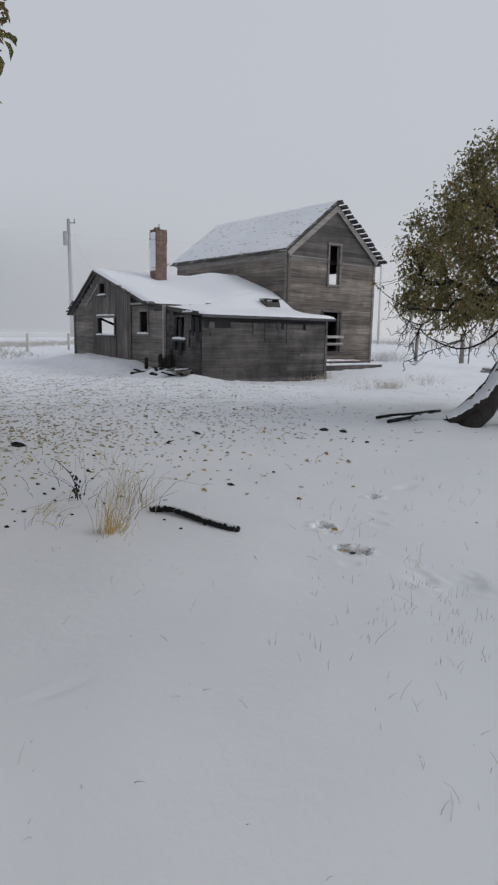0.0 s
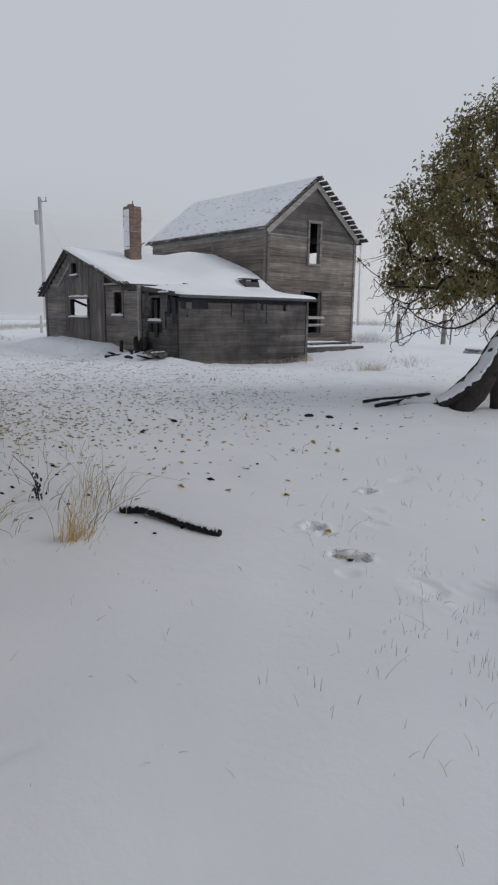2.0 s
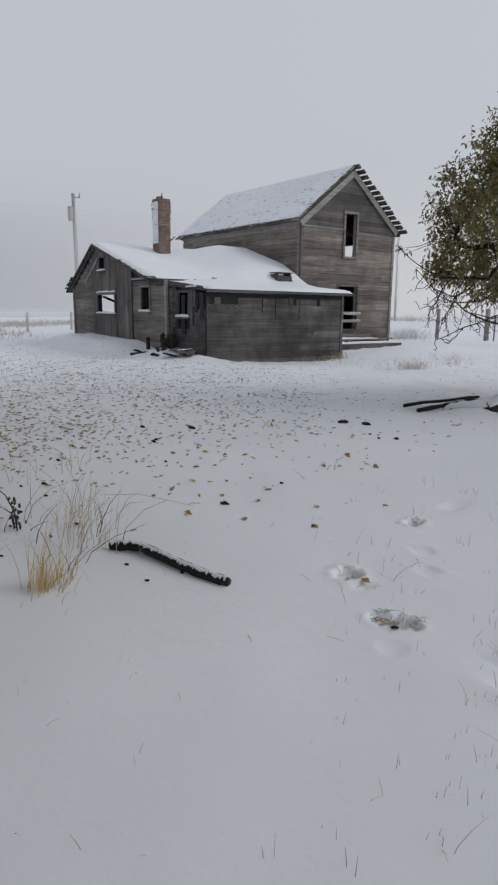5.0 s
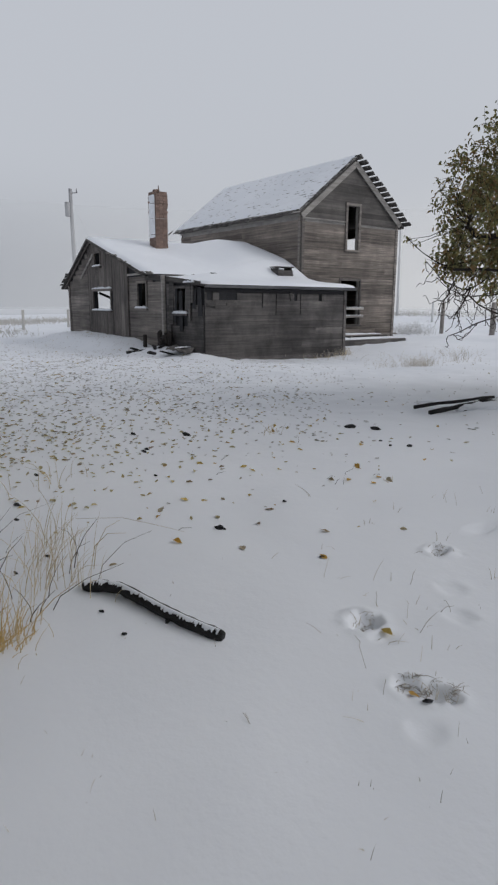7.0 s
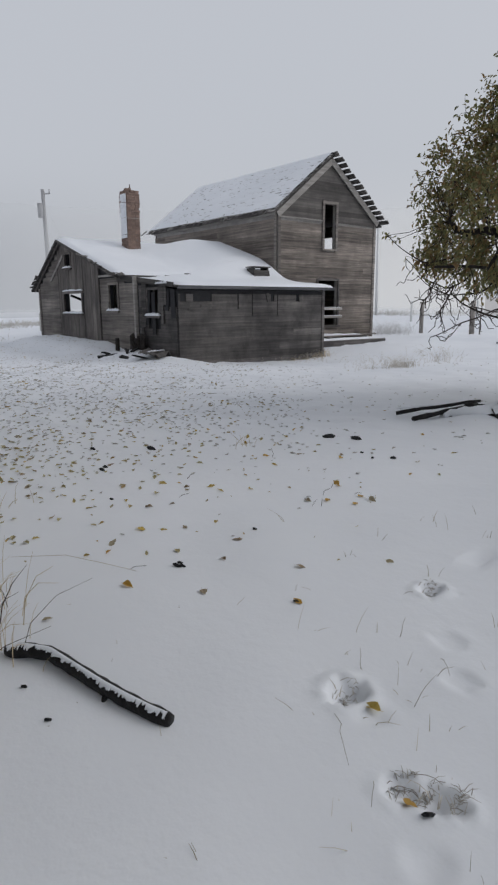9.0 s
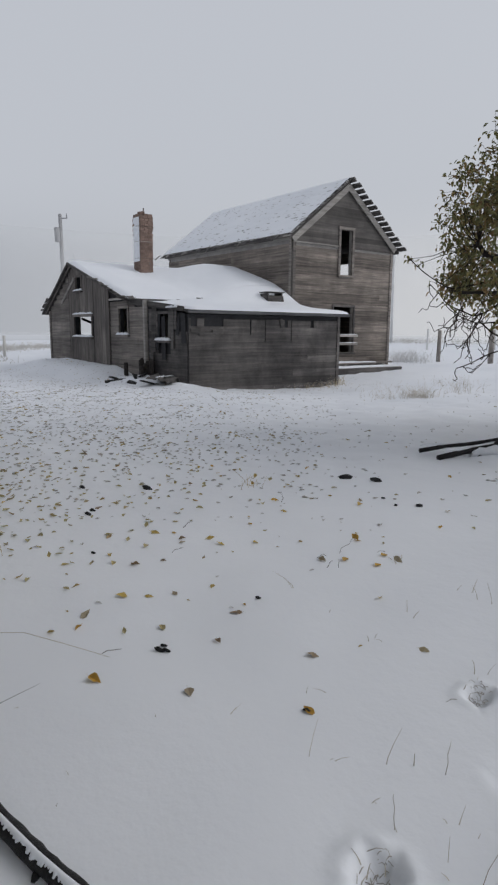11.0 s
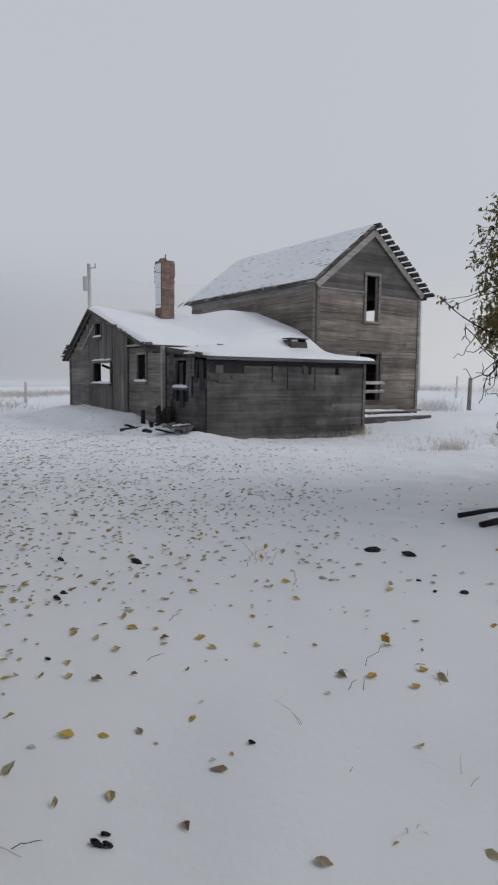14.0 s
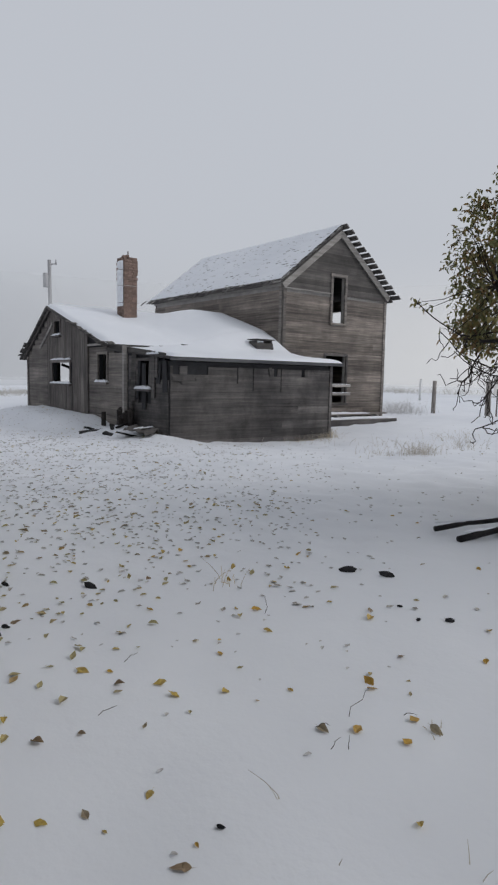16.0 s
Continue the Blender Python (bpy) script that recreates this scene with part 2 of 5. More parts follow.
def tube(name, pts, radii, mat, parent=None, label="", n=8):
    v, f = [], []
    tube_into(v, f, pts, radii, n)
    return raw(name, v, f, mat, parent, label, True)


def empty(name, x, y, z, label, category, group=""):
    e = new(name)
    e.location = (x, y, z)
    e.empty_display_size = 0.2
    scene.view_layers[0].update()
    return tagged(e, label, category, group)


def keep_place(ob, parent):
    """Put a mesh made in world metres under a parent that stands elsewhere."""
    ob.parent = parent
    ob.matrix_parent_inverse = Matrix.Translation(-Vector(parent.location))
    return ob


def sstep(a, b, v):
    t = min(1.0, max(0.0, (v - a) / (b - a)))
    return t * t * (3 - 2 * t)


# ---- ground ----
PITS = [(3.61, 6.22, 0.07, 0.06), (3.43, 5.68, 0.055, 0.03), (4.60, 6.54, 0.06, 0.045), (3.37, 5.76, 0.05, 0.026), (3.46, 5.6, 0.035, 0.03), (4.24, 6.19, 0.07, 0.01), (5.15, 6.61, 0.08, 0.03), (3.22, 5.55, 0.06, 0.009), (3.58, 6.07, 0.06, 0.009), (3.54, 4.90, 0.16, 0.022), (3.44, 5.11, 0.1, 0.016), (1.01, 5.24, 0.05, 0.035), (4.03, 5.98, 0.07, 0.012)]


def ground_z(x, y, fine=True):
    s = 0.574 * (x - 3.1) + 0.819 * (y - 5.9)
    far = sstep(2.5, 13, s)
    # a slight rise along the walk, level farther off
    z = -0.44 + 0.0223 * (max(-30.0, min(s, 3.0)) + 5.0 * (1 - math.exp(-max(0.0, s - 3.0) / 5.0))) - 0.1 * far
    z -= 0.19 * far * math.exp(-((x - 14.8) / 4) ** 2 - ((y - 18.4) / 3.2) ** 2)
    z += 0.02 * max(0.0, min(s, 60.0) - 18.0)
    # drift against the west wall, and the mound by the porch
    z += 0.36 * math.exp(-((x - 10.4) / 1.05) ** 4) * sstep(21.2, 23.4, y) * (1 - sstep(27.3, 29.4, y))
    z += 0.27 * math.exp(-((x - 10.45) / 0.75) ** 2 - ((y - 20.7) / 1.0) ** 2)
    z += 0.14 * math.exp(-((x - 10.8) / 0.65) ** 2 - ((y - 19.04) / 0.5) ** 2)
    z += 0.13 * math.exp(-((x - 9.01) / 0.45) ** 2 - ((y - 9.00) / 0.35) ** 2)
    z += 0.05 * noise.noise((x * 0.16, y * 0.16, 3)) * sstep(6, 12, s) + 0.02 * noise.noise((x * 0.5, y * 0.5, 1))
    z += 0.012 * noise.noise((x * 1.7, y * 1.7, 7)) + sstep(4, 8, s) * (0.05 * noise.noise((x * 1.9, y * 1.9, 9)) + 0.03 * noise.noise((x * 4.1, y * 4.1, 4)))
    if fine and 0 < x < 7 and 2.5 < y < 9:
        for px, py, r, d in PITS:
            q = math.hypot(x - px, y - py) / r
            if q < 3:
                w = 1 + 0.75 * noise.noise((x * 9, y * 9, 2)) + 0.5 * noise.noise((x * 25, y * 25, 4)) + 0.25 * noise.noise((x * 55, y * 55, 6))
                z += d * (0.22 * math.exp(-((q - 1.45) / 0.45) ** 2) - math.exp(-(q * w) ** 4)) * (1 if q < 1 else w)
    return z


def graded(stops):
    out = []
    for (a, step), (b, _) in zip(stops, stops[1:]):
        n = max(1, round((b - a) / step))
        out += [a + (b - a) * k / n for k in range(n)]
    return out + [stops[-1][0]]


gx = graded([(-900, 150), (-150, 25), (-50, 5), (-10, 0.6), (-1, 0.12), (1.2, 0.045), (3.1, 0.022), (4.9, 0.1), (9, 0.14), (18, 0.3), (22, 0.6), (40, 4), (80, 25), (200, 150), (900, 1)])
gy = graded([(-900, 150), (-150, 25), (-40, 4), (-4, 0.6), (2, 0.1), (3.8, 0.045), (5.2, 0.022), (6.8, 0.1), (11, 0.13), (20, 0.22), (30, 0.8), (60, 5), (120, 30), (300, 150), (900, 1)])
gv = [(x, y, ground_z(x, y)) for y in gy for x in gx]
nx = len(gx)
gf = [(j * nx + i, j * nx + i + 1, (j + 1) * nx + i + 1, (j + 1) * nx + i) for j in range(len(gy) - 1) for i in range(nx - 1)]
ground = tagged(raw("ground", gv, gf, M_SNOW, None, "", True), "snow-covered uneven farmyard ground with footprints", "ground", "", "structure")

# ---- farmhouse ----
XW, YF, YN = 10.946, 19.198, 28.982      # low wing: west wall, lean-to front, north wall
TX0, TX1, TY0, TY1 = 16.583, 21.523, 21.762, 29.9   # tall part
ZE, ZA, XR = 4.19, 6.11, 19.053         # eaves, gable top, ridge
YR, YK = 26.636, 22.346               # low wing: ridge, and the kink where the lean-to roof begins
ZB = -0.75                            # walls go down into the snow
house = empty("farmhouse", 14.618, 23.844, -0.4, "abandoned weathered grey wooden farmhouse under snow, windows broken out", "house")
unit = bpy.data.meshes.new("plank")
ub = bmesh.new()
bmesh.ops.create_cube(ub, size=1.0)
ub.to_mesh(unit)
ub.free()
UNITS = {}


def piece(name, mat, parent, loc, size, rot=(0, 0, 0)):
    """A board or brick: an object of its own on a shared block."""
    key = (name, mat.name)
    if key not in UNITS:
        UNITS[key] = unit.copy()
        UNITS[key].name = name
        UNITS[key].materials.append(mat)
    ob = new(name, UNITS[key])
    ob.parent = parent
    ob.matrix_parent_inverse = Matrix.Translation(-Vector(house.location)) if parent == house else Matrix.Identity(4)
    ob.matrix_basis = Matrix.LocRotScale(loc, Euler(rot), size)
    return ob


def wall_mesh(name, axis, at, outline, holes, thick, mat, label=""):
    """A wall with thickness in the plane axis = at, of (run, height) cells, with openings that go through it. outline: (run0, run1, top(run))."""
    r0, r1, top = outline
    runs = sorted({r0, r1, *[h[0] for h in holes], *[h[1] for h in holes], *[v for v in (XR, 26.636, 22.346) if r0 < v < r1 and ((axis == "y") == (v == XR))]})
    bm = bmesh.new()
    levels = sorted({v for h in holes for v in h[2:]})
    for a, b in zip(runs, runs[1:]):
        here = [ZB] + [v for v in levels if v < min(top(a), top(b)) - 0.01]
        cells = [(p, p, q, q) for p, q in zip(here, here[1:])] + [(here[-1], here[-1], top(b), top(a))]
        for p, p2, q, q2 in cells:
            if any(h[0] <= a + 1e-6 and h[1] >= b - 1e-6 and h[2] <= p + 1e-6 and h[3] >= q - 1e-6 for h in holes):
                continue
            bm.faces.new([bm.verts.new((at, r, h) if axis == "x" else (r, at, h)) for r, h in ((a, p), (b, p2), (b, q), (a, q2))])
    bmesh.ops.remove_doubles(bm, verts=bm.verts[:], dist=1e-4)
    ext = bmesh.ops.extrude_face_region(bm, geom=bm.faces[:])
    bmesh.ops.translate(bm, verts=[g for g in ext["geom"] if isinstance(g, bmesh.types.BMVert)], vec=(thick, 0, 0) if axis == "x" else (0, thick, 0))
    bmesh.ops.recalc_face_normals(bm, faces=bm.faces[:])
    return keep_place(part(name, bm, mat, None, label), house)


def siding(parent, axis, at, outline, holes, course, mat, z0, lengths=(1.6, 3.4), proud=0.024, gone=0.0):
    """Horizontal boards over a wall, each its own plank, cut round the openings."""
    r0, r1, top = outline
    z = z0
    while True:
        zm = z + course * 0.5
        free = [(r0, r1)]
        # the stretch under the roof line at this height
        k = 40
        inside = [r0 + (r1 - r0) * (j + 0.5) / k for j in range(k) if top(r0 + (r1 - r0) * (j + 0.5) / k) > z + course * 0.72]
        if not inside:
            break
        h = (r1 - r0) / k / 2
        free = [(inside[0] - h, inside[-1] + h)]
        for a, b, lo, hi in holes:
            if lo < zm < hi:
                free = [q for u, v in free for q in ((u, min(v, a)), (max(u, b), v)) if q[1] - q[0] > 0.05]
        for a, b in free:
            u = a
            while u < b - 0.02:
                v = min(b, u + random.uniform(*lengths))
                if b - v < 0.4:
                    v = b
                if random.random() > gone:
                    tilt = 0.055 + random.uniform(-0.015, 0.03)
                    c, droop = (u + v) / 2, random.uniform(-0.004, 0.004)
                    size = (v - u - 0.006, proud, course * 1.04)
                    off = at - proud * 0.55 - random.uniform(0, 0.006)
                    if axis == "y":
                        piece("plank", mat, parent, (c, off, zm + droop), size, (tilt, random.uniform(-0.003, 0.003), 0))
                    else:
                        piece("plank", mat, parent, (off, c, zm + droop), size, (tilt, random.uniform(-0.003, 0.003), -math.pi / 2))
                u = v
        z += course


SLOPE = (ZA - ZE) / (XR - TX0)
tall_top = lambda r: ZA - abs(r - XR) * SLOPE                                    # noqa: E731
Z_NORTH, Z_TOP, Z_KINK, Z_LEAN = 1.8, 3.231, 1.902, 1.497     # low wing's roof line, north to south
low_top = lambda r: Z_NORTH + (YN - r) * (Z_TOP - Z_NORTH) / (YN - YR) if r > YR else (Z_KINK + (r - YK) * (Z_TOP - Z_KINK) / (YR - YK) if r > YK else Z_LEAN + (r - YF) * (Z_KINK - Z_LEAN) / (YK - YF))   # noqa: E731
flat = lambda z: (lambda r: z)                                                  # noqa: E731

UP_WIN = (18.777, 19.356, 3.056, 4.606)
LO_WIN = (18.512, 19.513, 0.326, 1.954)
front_holes = [UP_WIN, LO_WIN]
W1 = (25.136, 26.588, 0.848, 1.511)
W2 = (22.499, 23.078, 0.944, 1.713)
WA = (25.901, 26.352, 2.368, 2.818)
WP = (20.079, 20.678, 0.813, 1.514)
west_holes = [W1, W2, WA, WP]
front_tall = wall_mesh("wall_front", "y", TY0, (TX0, TX1, tall_top), front_holes, 0.12, M_DARK)
back_tall = wall_mesh("wall_back", "y", TY1 - 0.12, (TX0, TX1, tall_top), [], 0.12, M_TALL)
west_tall = wall_mesh("wall_west", "x", TX0, (TY0 + 0.13, TY1 - 0.13, flat(ZE)), [], 0.12, M_DARK)
east_tall = wall_mesh("wall_east", "x", TX1 - 0.12, (TY0 + 0.13, TY1 - 0.13, flat(ZE)), [(23.478, 24.672, 2.85, 3.78)], 0.12, M_TALL)
west_low = wall_mesh("wall_wing_west", "x", XW, (YF + 0.13, YN - 0.13, low_top), west_holes, 0.12, M_TAR)
north_low = wall_mesh("wall_wing_north", "y", YN - 0.12, (XW, TX0, flat(1.76)), [(12.051, 12.971, 0.55, 1.6)], 0.12, M_WEST)
front_lean = wall_mesh("wall_lean_to", "y", YF, (XW, 16.304, flat(1.5)), [], 0.12, M_TAR)
east_lean = wall_mesh("wall_lean_to_end", "x", 16.173, (YF + 0.13, TY0 - 0.01, flat(1.6)), [], 0.12, M_DARK)


def roof_plate(name, pts, thick, mat, label=""):
    """A sloping plate through four corners, thickened downwards."""
    bm = bmesh.new()
    a = [bm.verts.new(p) for p in pts]
    b = [bm.verts.new((p[0], p[1], p[2] - thick)) for p in pts]
    bm.faces.new(a)
    bm.faces.new(b[::-1])
    for k in range(4):
        bm.faces.new((a[k - 1], a[k], b[k], b[k - 1]))
    bmesh.ops.recalc_face_normals(bm, faces=bm.faces[:])
    return keep_place(part(name, bm, mat, None, label), house)


# tall roof: two slopes with spaced boards that show past the rake
OV, OVE, RZ = 0.18, 0.38, 6.28
ROOF_Y0, ROOF_Y1 = TY0 - 0.16, TY1 + 0.2
roof_z = lambda x: RZ - abs(x - XR) * SLOPE                                     # noqa: E731
roof_l = roof_plate("roof_tall_west", [(XR, ROOF_Y0, RZ), (TX0 - OV, ROOF_Y0, roof_z(TX0 - OV)), (TX0 - OV, ROOF_Y1, roof_z(TX0 - OV)), (XR, ROOF_Y1, RZ)], 0.07, M_SHINGLE)
roof_r = roof_plate("roof_tall_east", [(XR, TY0 - 0.02, RZ), (XR, ROOF_Y1, RZ), (TX1 + OVE, ROOF_Y1, roof_z(TX1 + OVE)), (TX1 + OVE, TY0 - 0.02, roof_z(TX1 + OVE))], 0.07, M_SHINGLE)


def snow_on(name, x0, x1, y0, y1, zf, nx_, ny_, thick, rough_, label, cover=None, edge=0.12):
    """A snow blanket on a roof: a lumpy upper face on the roof plane zf, rounded towards its edges."""
    v, f = [], []
    for j in range(ny_ + 1):
        for i in range(nx_ + 1):
            x, y = x0 + (x1 - x0) * i / nx_, y0 + (y1 - y0) * j / ny_
            e = min(x - x0, x1 - x, y - y0, y1 - y)
            h = thick * min(1, (e / edge)) ** 0.5 if edge else thick
            h *= 1 + rough_ * noise.noise((x * 0.9, y * 0.9, 5)) + 0.4 * rough_ * noise.noise((x * 3.1, y * 3.1, 8))
            if cover:
                h = cover(x, y, h)
            v.append((x, y, zf(x, y) + h))
    n = nx_ + 1
    for j in range(ny_):
        for i in range(nx_):
            a = j * n + i
            f.append((a, a + 1, a + n + 1, a + n))
    ob = raw(name, v, f, M_SNOW, None, "", True)
    return tagged(ob, label, "snow", "", "stuff")


def tall_cover(x, y, h):
    q = noise.noise((x * 3.2 + 4, y * 1.1, 2)) + 0.6 * noise.noise((x * 7, y * 2.6, 6))
    return 0.067 + 0.02 * q - 0.02 * max(0, q - 0.5) * 3 + 0.008 * noise.noise((x * 11, y * 14, 3))


snow_tall = snow_on("roof_snow", TX0 - OV - 0.01, XR, ROOF_Y0 + 0.05, ROOF_Y1, lambda x, y: roof_z(x), 70, 120, 0.05, 0.3, "thin snow on the tall shingle roof, shingle butts showing through", tall_cover)

# low roof: steep north slope, long south slope, flat lean-to slope
LX0, LX1 = XW - 0.22, TX0 - 0.005
lz = lambda y: low_top(y) + 0.1 if y <= YR else Z_TOP + 0.1 - (y - YR) * (Z_TOP - Z_NORTH) / (YN - YR)   # noqa: E731
roof_plate("roof_wing_north", [(LX0, 26.636, lz(26.636)), (LX0, 29.322, lz(29.322)), (LX1, 29.322, lz(29.322)), (LX1, 26.636, lz(26.636))], 0.07, M_SHINGLE)
roof_plate("roof_wing_south", [(LX0, 22.346, lz(22.346)), (LX0, 26.636, lz(26.636)), (LX1, 26.636, lz(26.636)), (LX1, 22.346, lz(22.346))], 0.07, M_SHINGLE)
roof_plate("roof_lean_to", [(LX0 + 0.1, YF - 0.22, 1.6), (LX0 + 0.1, YK + 0.05, lz(YK) - 0.12), (16.54, YK + 0.05, lz(YK) - 0.12), (16.54, YF - 0.22, 1.6)], 0.06, M_SHINGLE)


def low_snow_z(x, y):
    return lz(y)


def lean_snow_z(x, y):
    return 1.6 + (y - YF + 0.22) * (lz(YK) - 0.12 - 1.6) / (YK - YF + 0.27) + 0.15 * sstep(11.5, 14.1, x) * sstep(19.8, 22.2, y)


def low_cover(x, y, h):
    # deep drift against the tall wall, falling away towards the lean-to's end
    d = 0.55 * sstep(12.87, 15.571, x) * sstep(21.05, 22.661, y) * (1 - sstep(24.765, 26.541, y))
    return h + d


snow_on("roof_snow", LX0 + 0.03, TX0 - 0.002, 22.229, 26.683, low_snow_z, 60, 56, 0.1, 0.35, "deep smooth snow on the low wing roof", low_cover, 0.16)
snow_on("roof_snow", LX0 + 0.2, 16.565, YF - 0.23, 22.436, lean_snow_z, 60, 40, 0.085, 0.45, "rumpled snow on the lean-to roof", low_cover, 0.16)
snow_on("roof_snow", LX0 + 0.03, 16.456, 26.636, 29.274, low_snow_z, 20, 12, 0.08, 0.3, "snow on the north slope of the low wing", None, 0.2)

# trim: rakes, corner boards, window frames, sills
def board(name, p, q, wide, thick, mat, parent=house, label="", face="y"):
    """A straight board from p to q, wide across and thick towards the viewer."""
    p, q = Vector(p), Vector(q)
    d = (q - p).normalized()
    n = Vector((0, -1, 0)) if face == "y" else Vector((-1, 0, 0)) if face == "x" else Vector((0, 0, 1))
    s = d.cross(n).normalized()
    bm = bmesh.new()
    vs = []
    for e in (p, q):
        for a, b in ((-1, 0), (1, 0), (1, 1), (-1, 1)):
            vs.append(bm.verts.new(e + s * (a * wide / 2) + n * (b * thick)))
    for f in ((0, 1, 2, 3), (7, 6, 5, 4), (0, 4, 5, 1), (1, 5, 6, 2), (2, 6, 7, 3), (3, 7, 4, 0)):
        bm.faces.new([vs[k] for k in f])
    bmesh.ops.recalc_face_normals(bm, faces=bm.faces[:])
    ob = part(name, bm, mat, None, label)
    if parent is None:
        return ob
    ob.parent = parent
    if parent == house:
        ob.matrix_parent_inverse = Matrix.Translation(-Vector(house.location))
    return ob


yf = TY0 - 0.035
board("rake_board", (TX0 - 0.06, yf - 0.05, ZE - 0.12), (XR + 0.02, yf - 0.05, ZA - 0.06), 0.2, 0.035, M_TRIM, label="pale grey rake board")
board("rake_board", (XR - 0.02, yf - 0.052, ZA - 0.06), (TX1 + 0.06, yf - 0.052, ZE - 0.12), 0.2, 0.035, M_TRIM, label="pale grey rake board")
board("corner_board", (TX0 + 0.05, yf, ZB), (TX0 + 0.05, yf, ZE), 0.12, 0.025, M_WEST)
board("corner_board", (TX1 - 0.05, yf, ZB), (TX1 - 0.05, yf, ZE), 0.12, 0.025, M_WEST)
board("corner_board", (TX0 - 0.03, TY0 + 0.05, 1.5), (TX0 - 0.03, TY0 + 0.05, ZE), 0.12, 0.02, M_WEST, face="x")
board("belt_board", (TX0, yf - 0.005, 4.02), (UP_WIN[0] - 0.12, yf - 0.005, 4.01), 0.05, 0.05, M_TRIM)
board("belt_board", (UP_WIN[1] + 0.12, yf - 0.005, 4.01), (TX1, yf - 0.005, 4.0), 0.05, 0.03, M_GABLE)


def window_trim(name, axis, at, hole, wide, mat, sill=True, label=""):
    a, b, lo, hi = hole
    P = (lambda r, z: (r, at, z)) if axis == "y" else (lambda r, z: (at, r, z))
    w = board(name, P(a - wide / 2, lo), P(a - wide / 2, hi), wide, 0.035, mat, label=label, face=axis)
    for nm, p, q in (("frame", P(b + wide / 2, lo), P(b + wide / 2, hi)), ("frame", P(a - wide, hi + wide / 2), P(b + wide, hi + wide / 2))):
        board(nm, p, q, wide, 0.035, mat, w, face=axis)
    if sill:
        board("sill", P(a - wide * 1.3, lo - 0.03), P(b + wide * 1.3, lo - 0.03), 0.06, 0.09, mat, w, face=axis)
    return w


window_trim("window", "y", yf, UP_WIN, 0.1, M_WEST, True, "empty upper window with a grey frame")
window_trim("window", "y", yf, LO_WIN, 0.07, M_LEAN, True, "empty lower window boarded with two slats")
for z in (0.933, 0.637):
    board("slat", (18.401, yf - 0.04, z), (19.737, yf - 0.04, z), 0.07, 0.03, M_TRIM, label="pale board nailed across the window")
window_trim("window", "x", XW - 0.03, W1, 0.08, M_BATTEN, True, "empty window with snow on its sill")
window_trim("window", "x", XW - 0.03, W2, 0.07, M_WEST, True, "empty window with snow on its sill")
window_trim("window", "x", XW - 0.03, WA, 0.06, M_BATTEN, True, "small empty attic window")
window_trim("window", "x", XW - 0.03, WP, 0.07, M_LEAN, True, "empty porch window with snow on its sill")


def snow_strip(x0, y0, x1, y1, z, wide, high, label="snow lying on a window sill"):
    """A rounded ragged ridge of snow from one point to another."""
    n = 14
    v, f = [], []
    d = Vector((x1 - x0, y1 - y0, 0)).normalized()
    s = Vector((-d.y, d.x, 0))
    for k in range(n + 1):
        t = k / n
        c = Vector((x0 + (x1 - x0) * t, y0 + (y1 - y0) * t, z))
        w = wide * (0.8 + 0.35 * noise.noise((k * 0.7, x0, y0)))
        h = high * (0.8 + 0.5 * noise.noise((k * 0.9, y1, x1))) * (0.4 if k in (0, n) else 1)
        for a, b in ((-1, 0), (-0.8, 0.65), (-0.2, 1), (0.5, 0.9), (1, 0)):
            v.append(c + s * (a * w / 2) + Vector((0, 0, b * h)))
    for k in range(n):
        for j in range(4):
            a = k * 5 + j
            f.append((a, a + 1, a + 6, a + 5))
        f.append((k * 5 + 4, k * 5, k * 5 + 5, k * 5 + 9))
    f.append((0, 4, 3, 2, 1))
    f.append(tuple(n * 5 + j for j in range(5)))
    return tagged(raw("snow", v, f, M_SNOW, None, "", True), label, "snow", "", "stuff")


for a, b, lo, hi in (W1, W2, WA, WP):
    snow_strip(XW - 0.08, a - 0.1, XW - 0.08, b + 0.1, lo - 0.005, 0.13, 0.09)
snow_strip(XW - 0.06, W1[0] - 0.1, XW - 0.06, W1[1] + 0.1, W1[3] + 0.08, 0.07, 0.08)
# diagonal brace seen through the window
board("brace", (12.071, YN - 0.16, 1.5), (12.971, YN - 0.16, 1.15), 0.09, 0.04, M_BATTEN)

# fascia of the lean-to
board("fascia", (XW - 0.12, YF - 0.2, 1.55), (16.54, YF - 0.2, 1.55), 0.07, 0.03, M_FASCIA, label="dark wet fascia board under the lean-to eave")
board("post", (XW - 0.2, 21.014, -0.4), (XW - 0.2, 21.05, 1.9), 0.085, 0.09, M_TRIM, label="bare porch post", face="x")

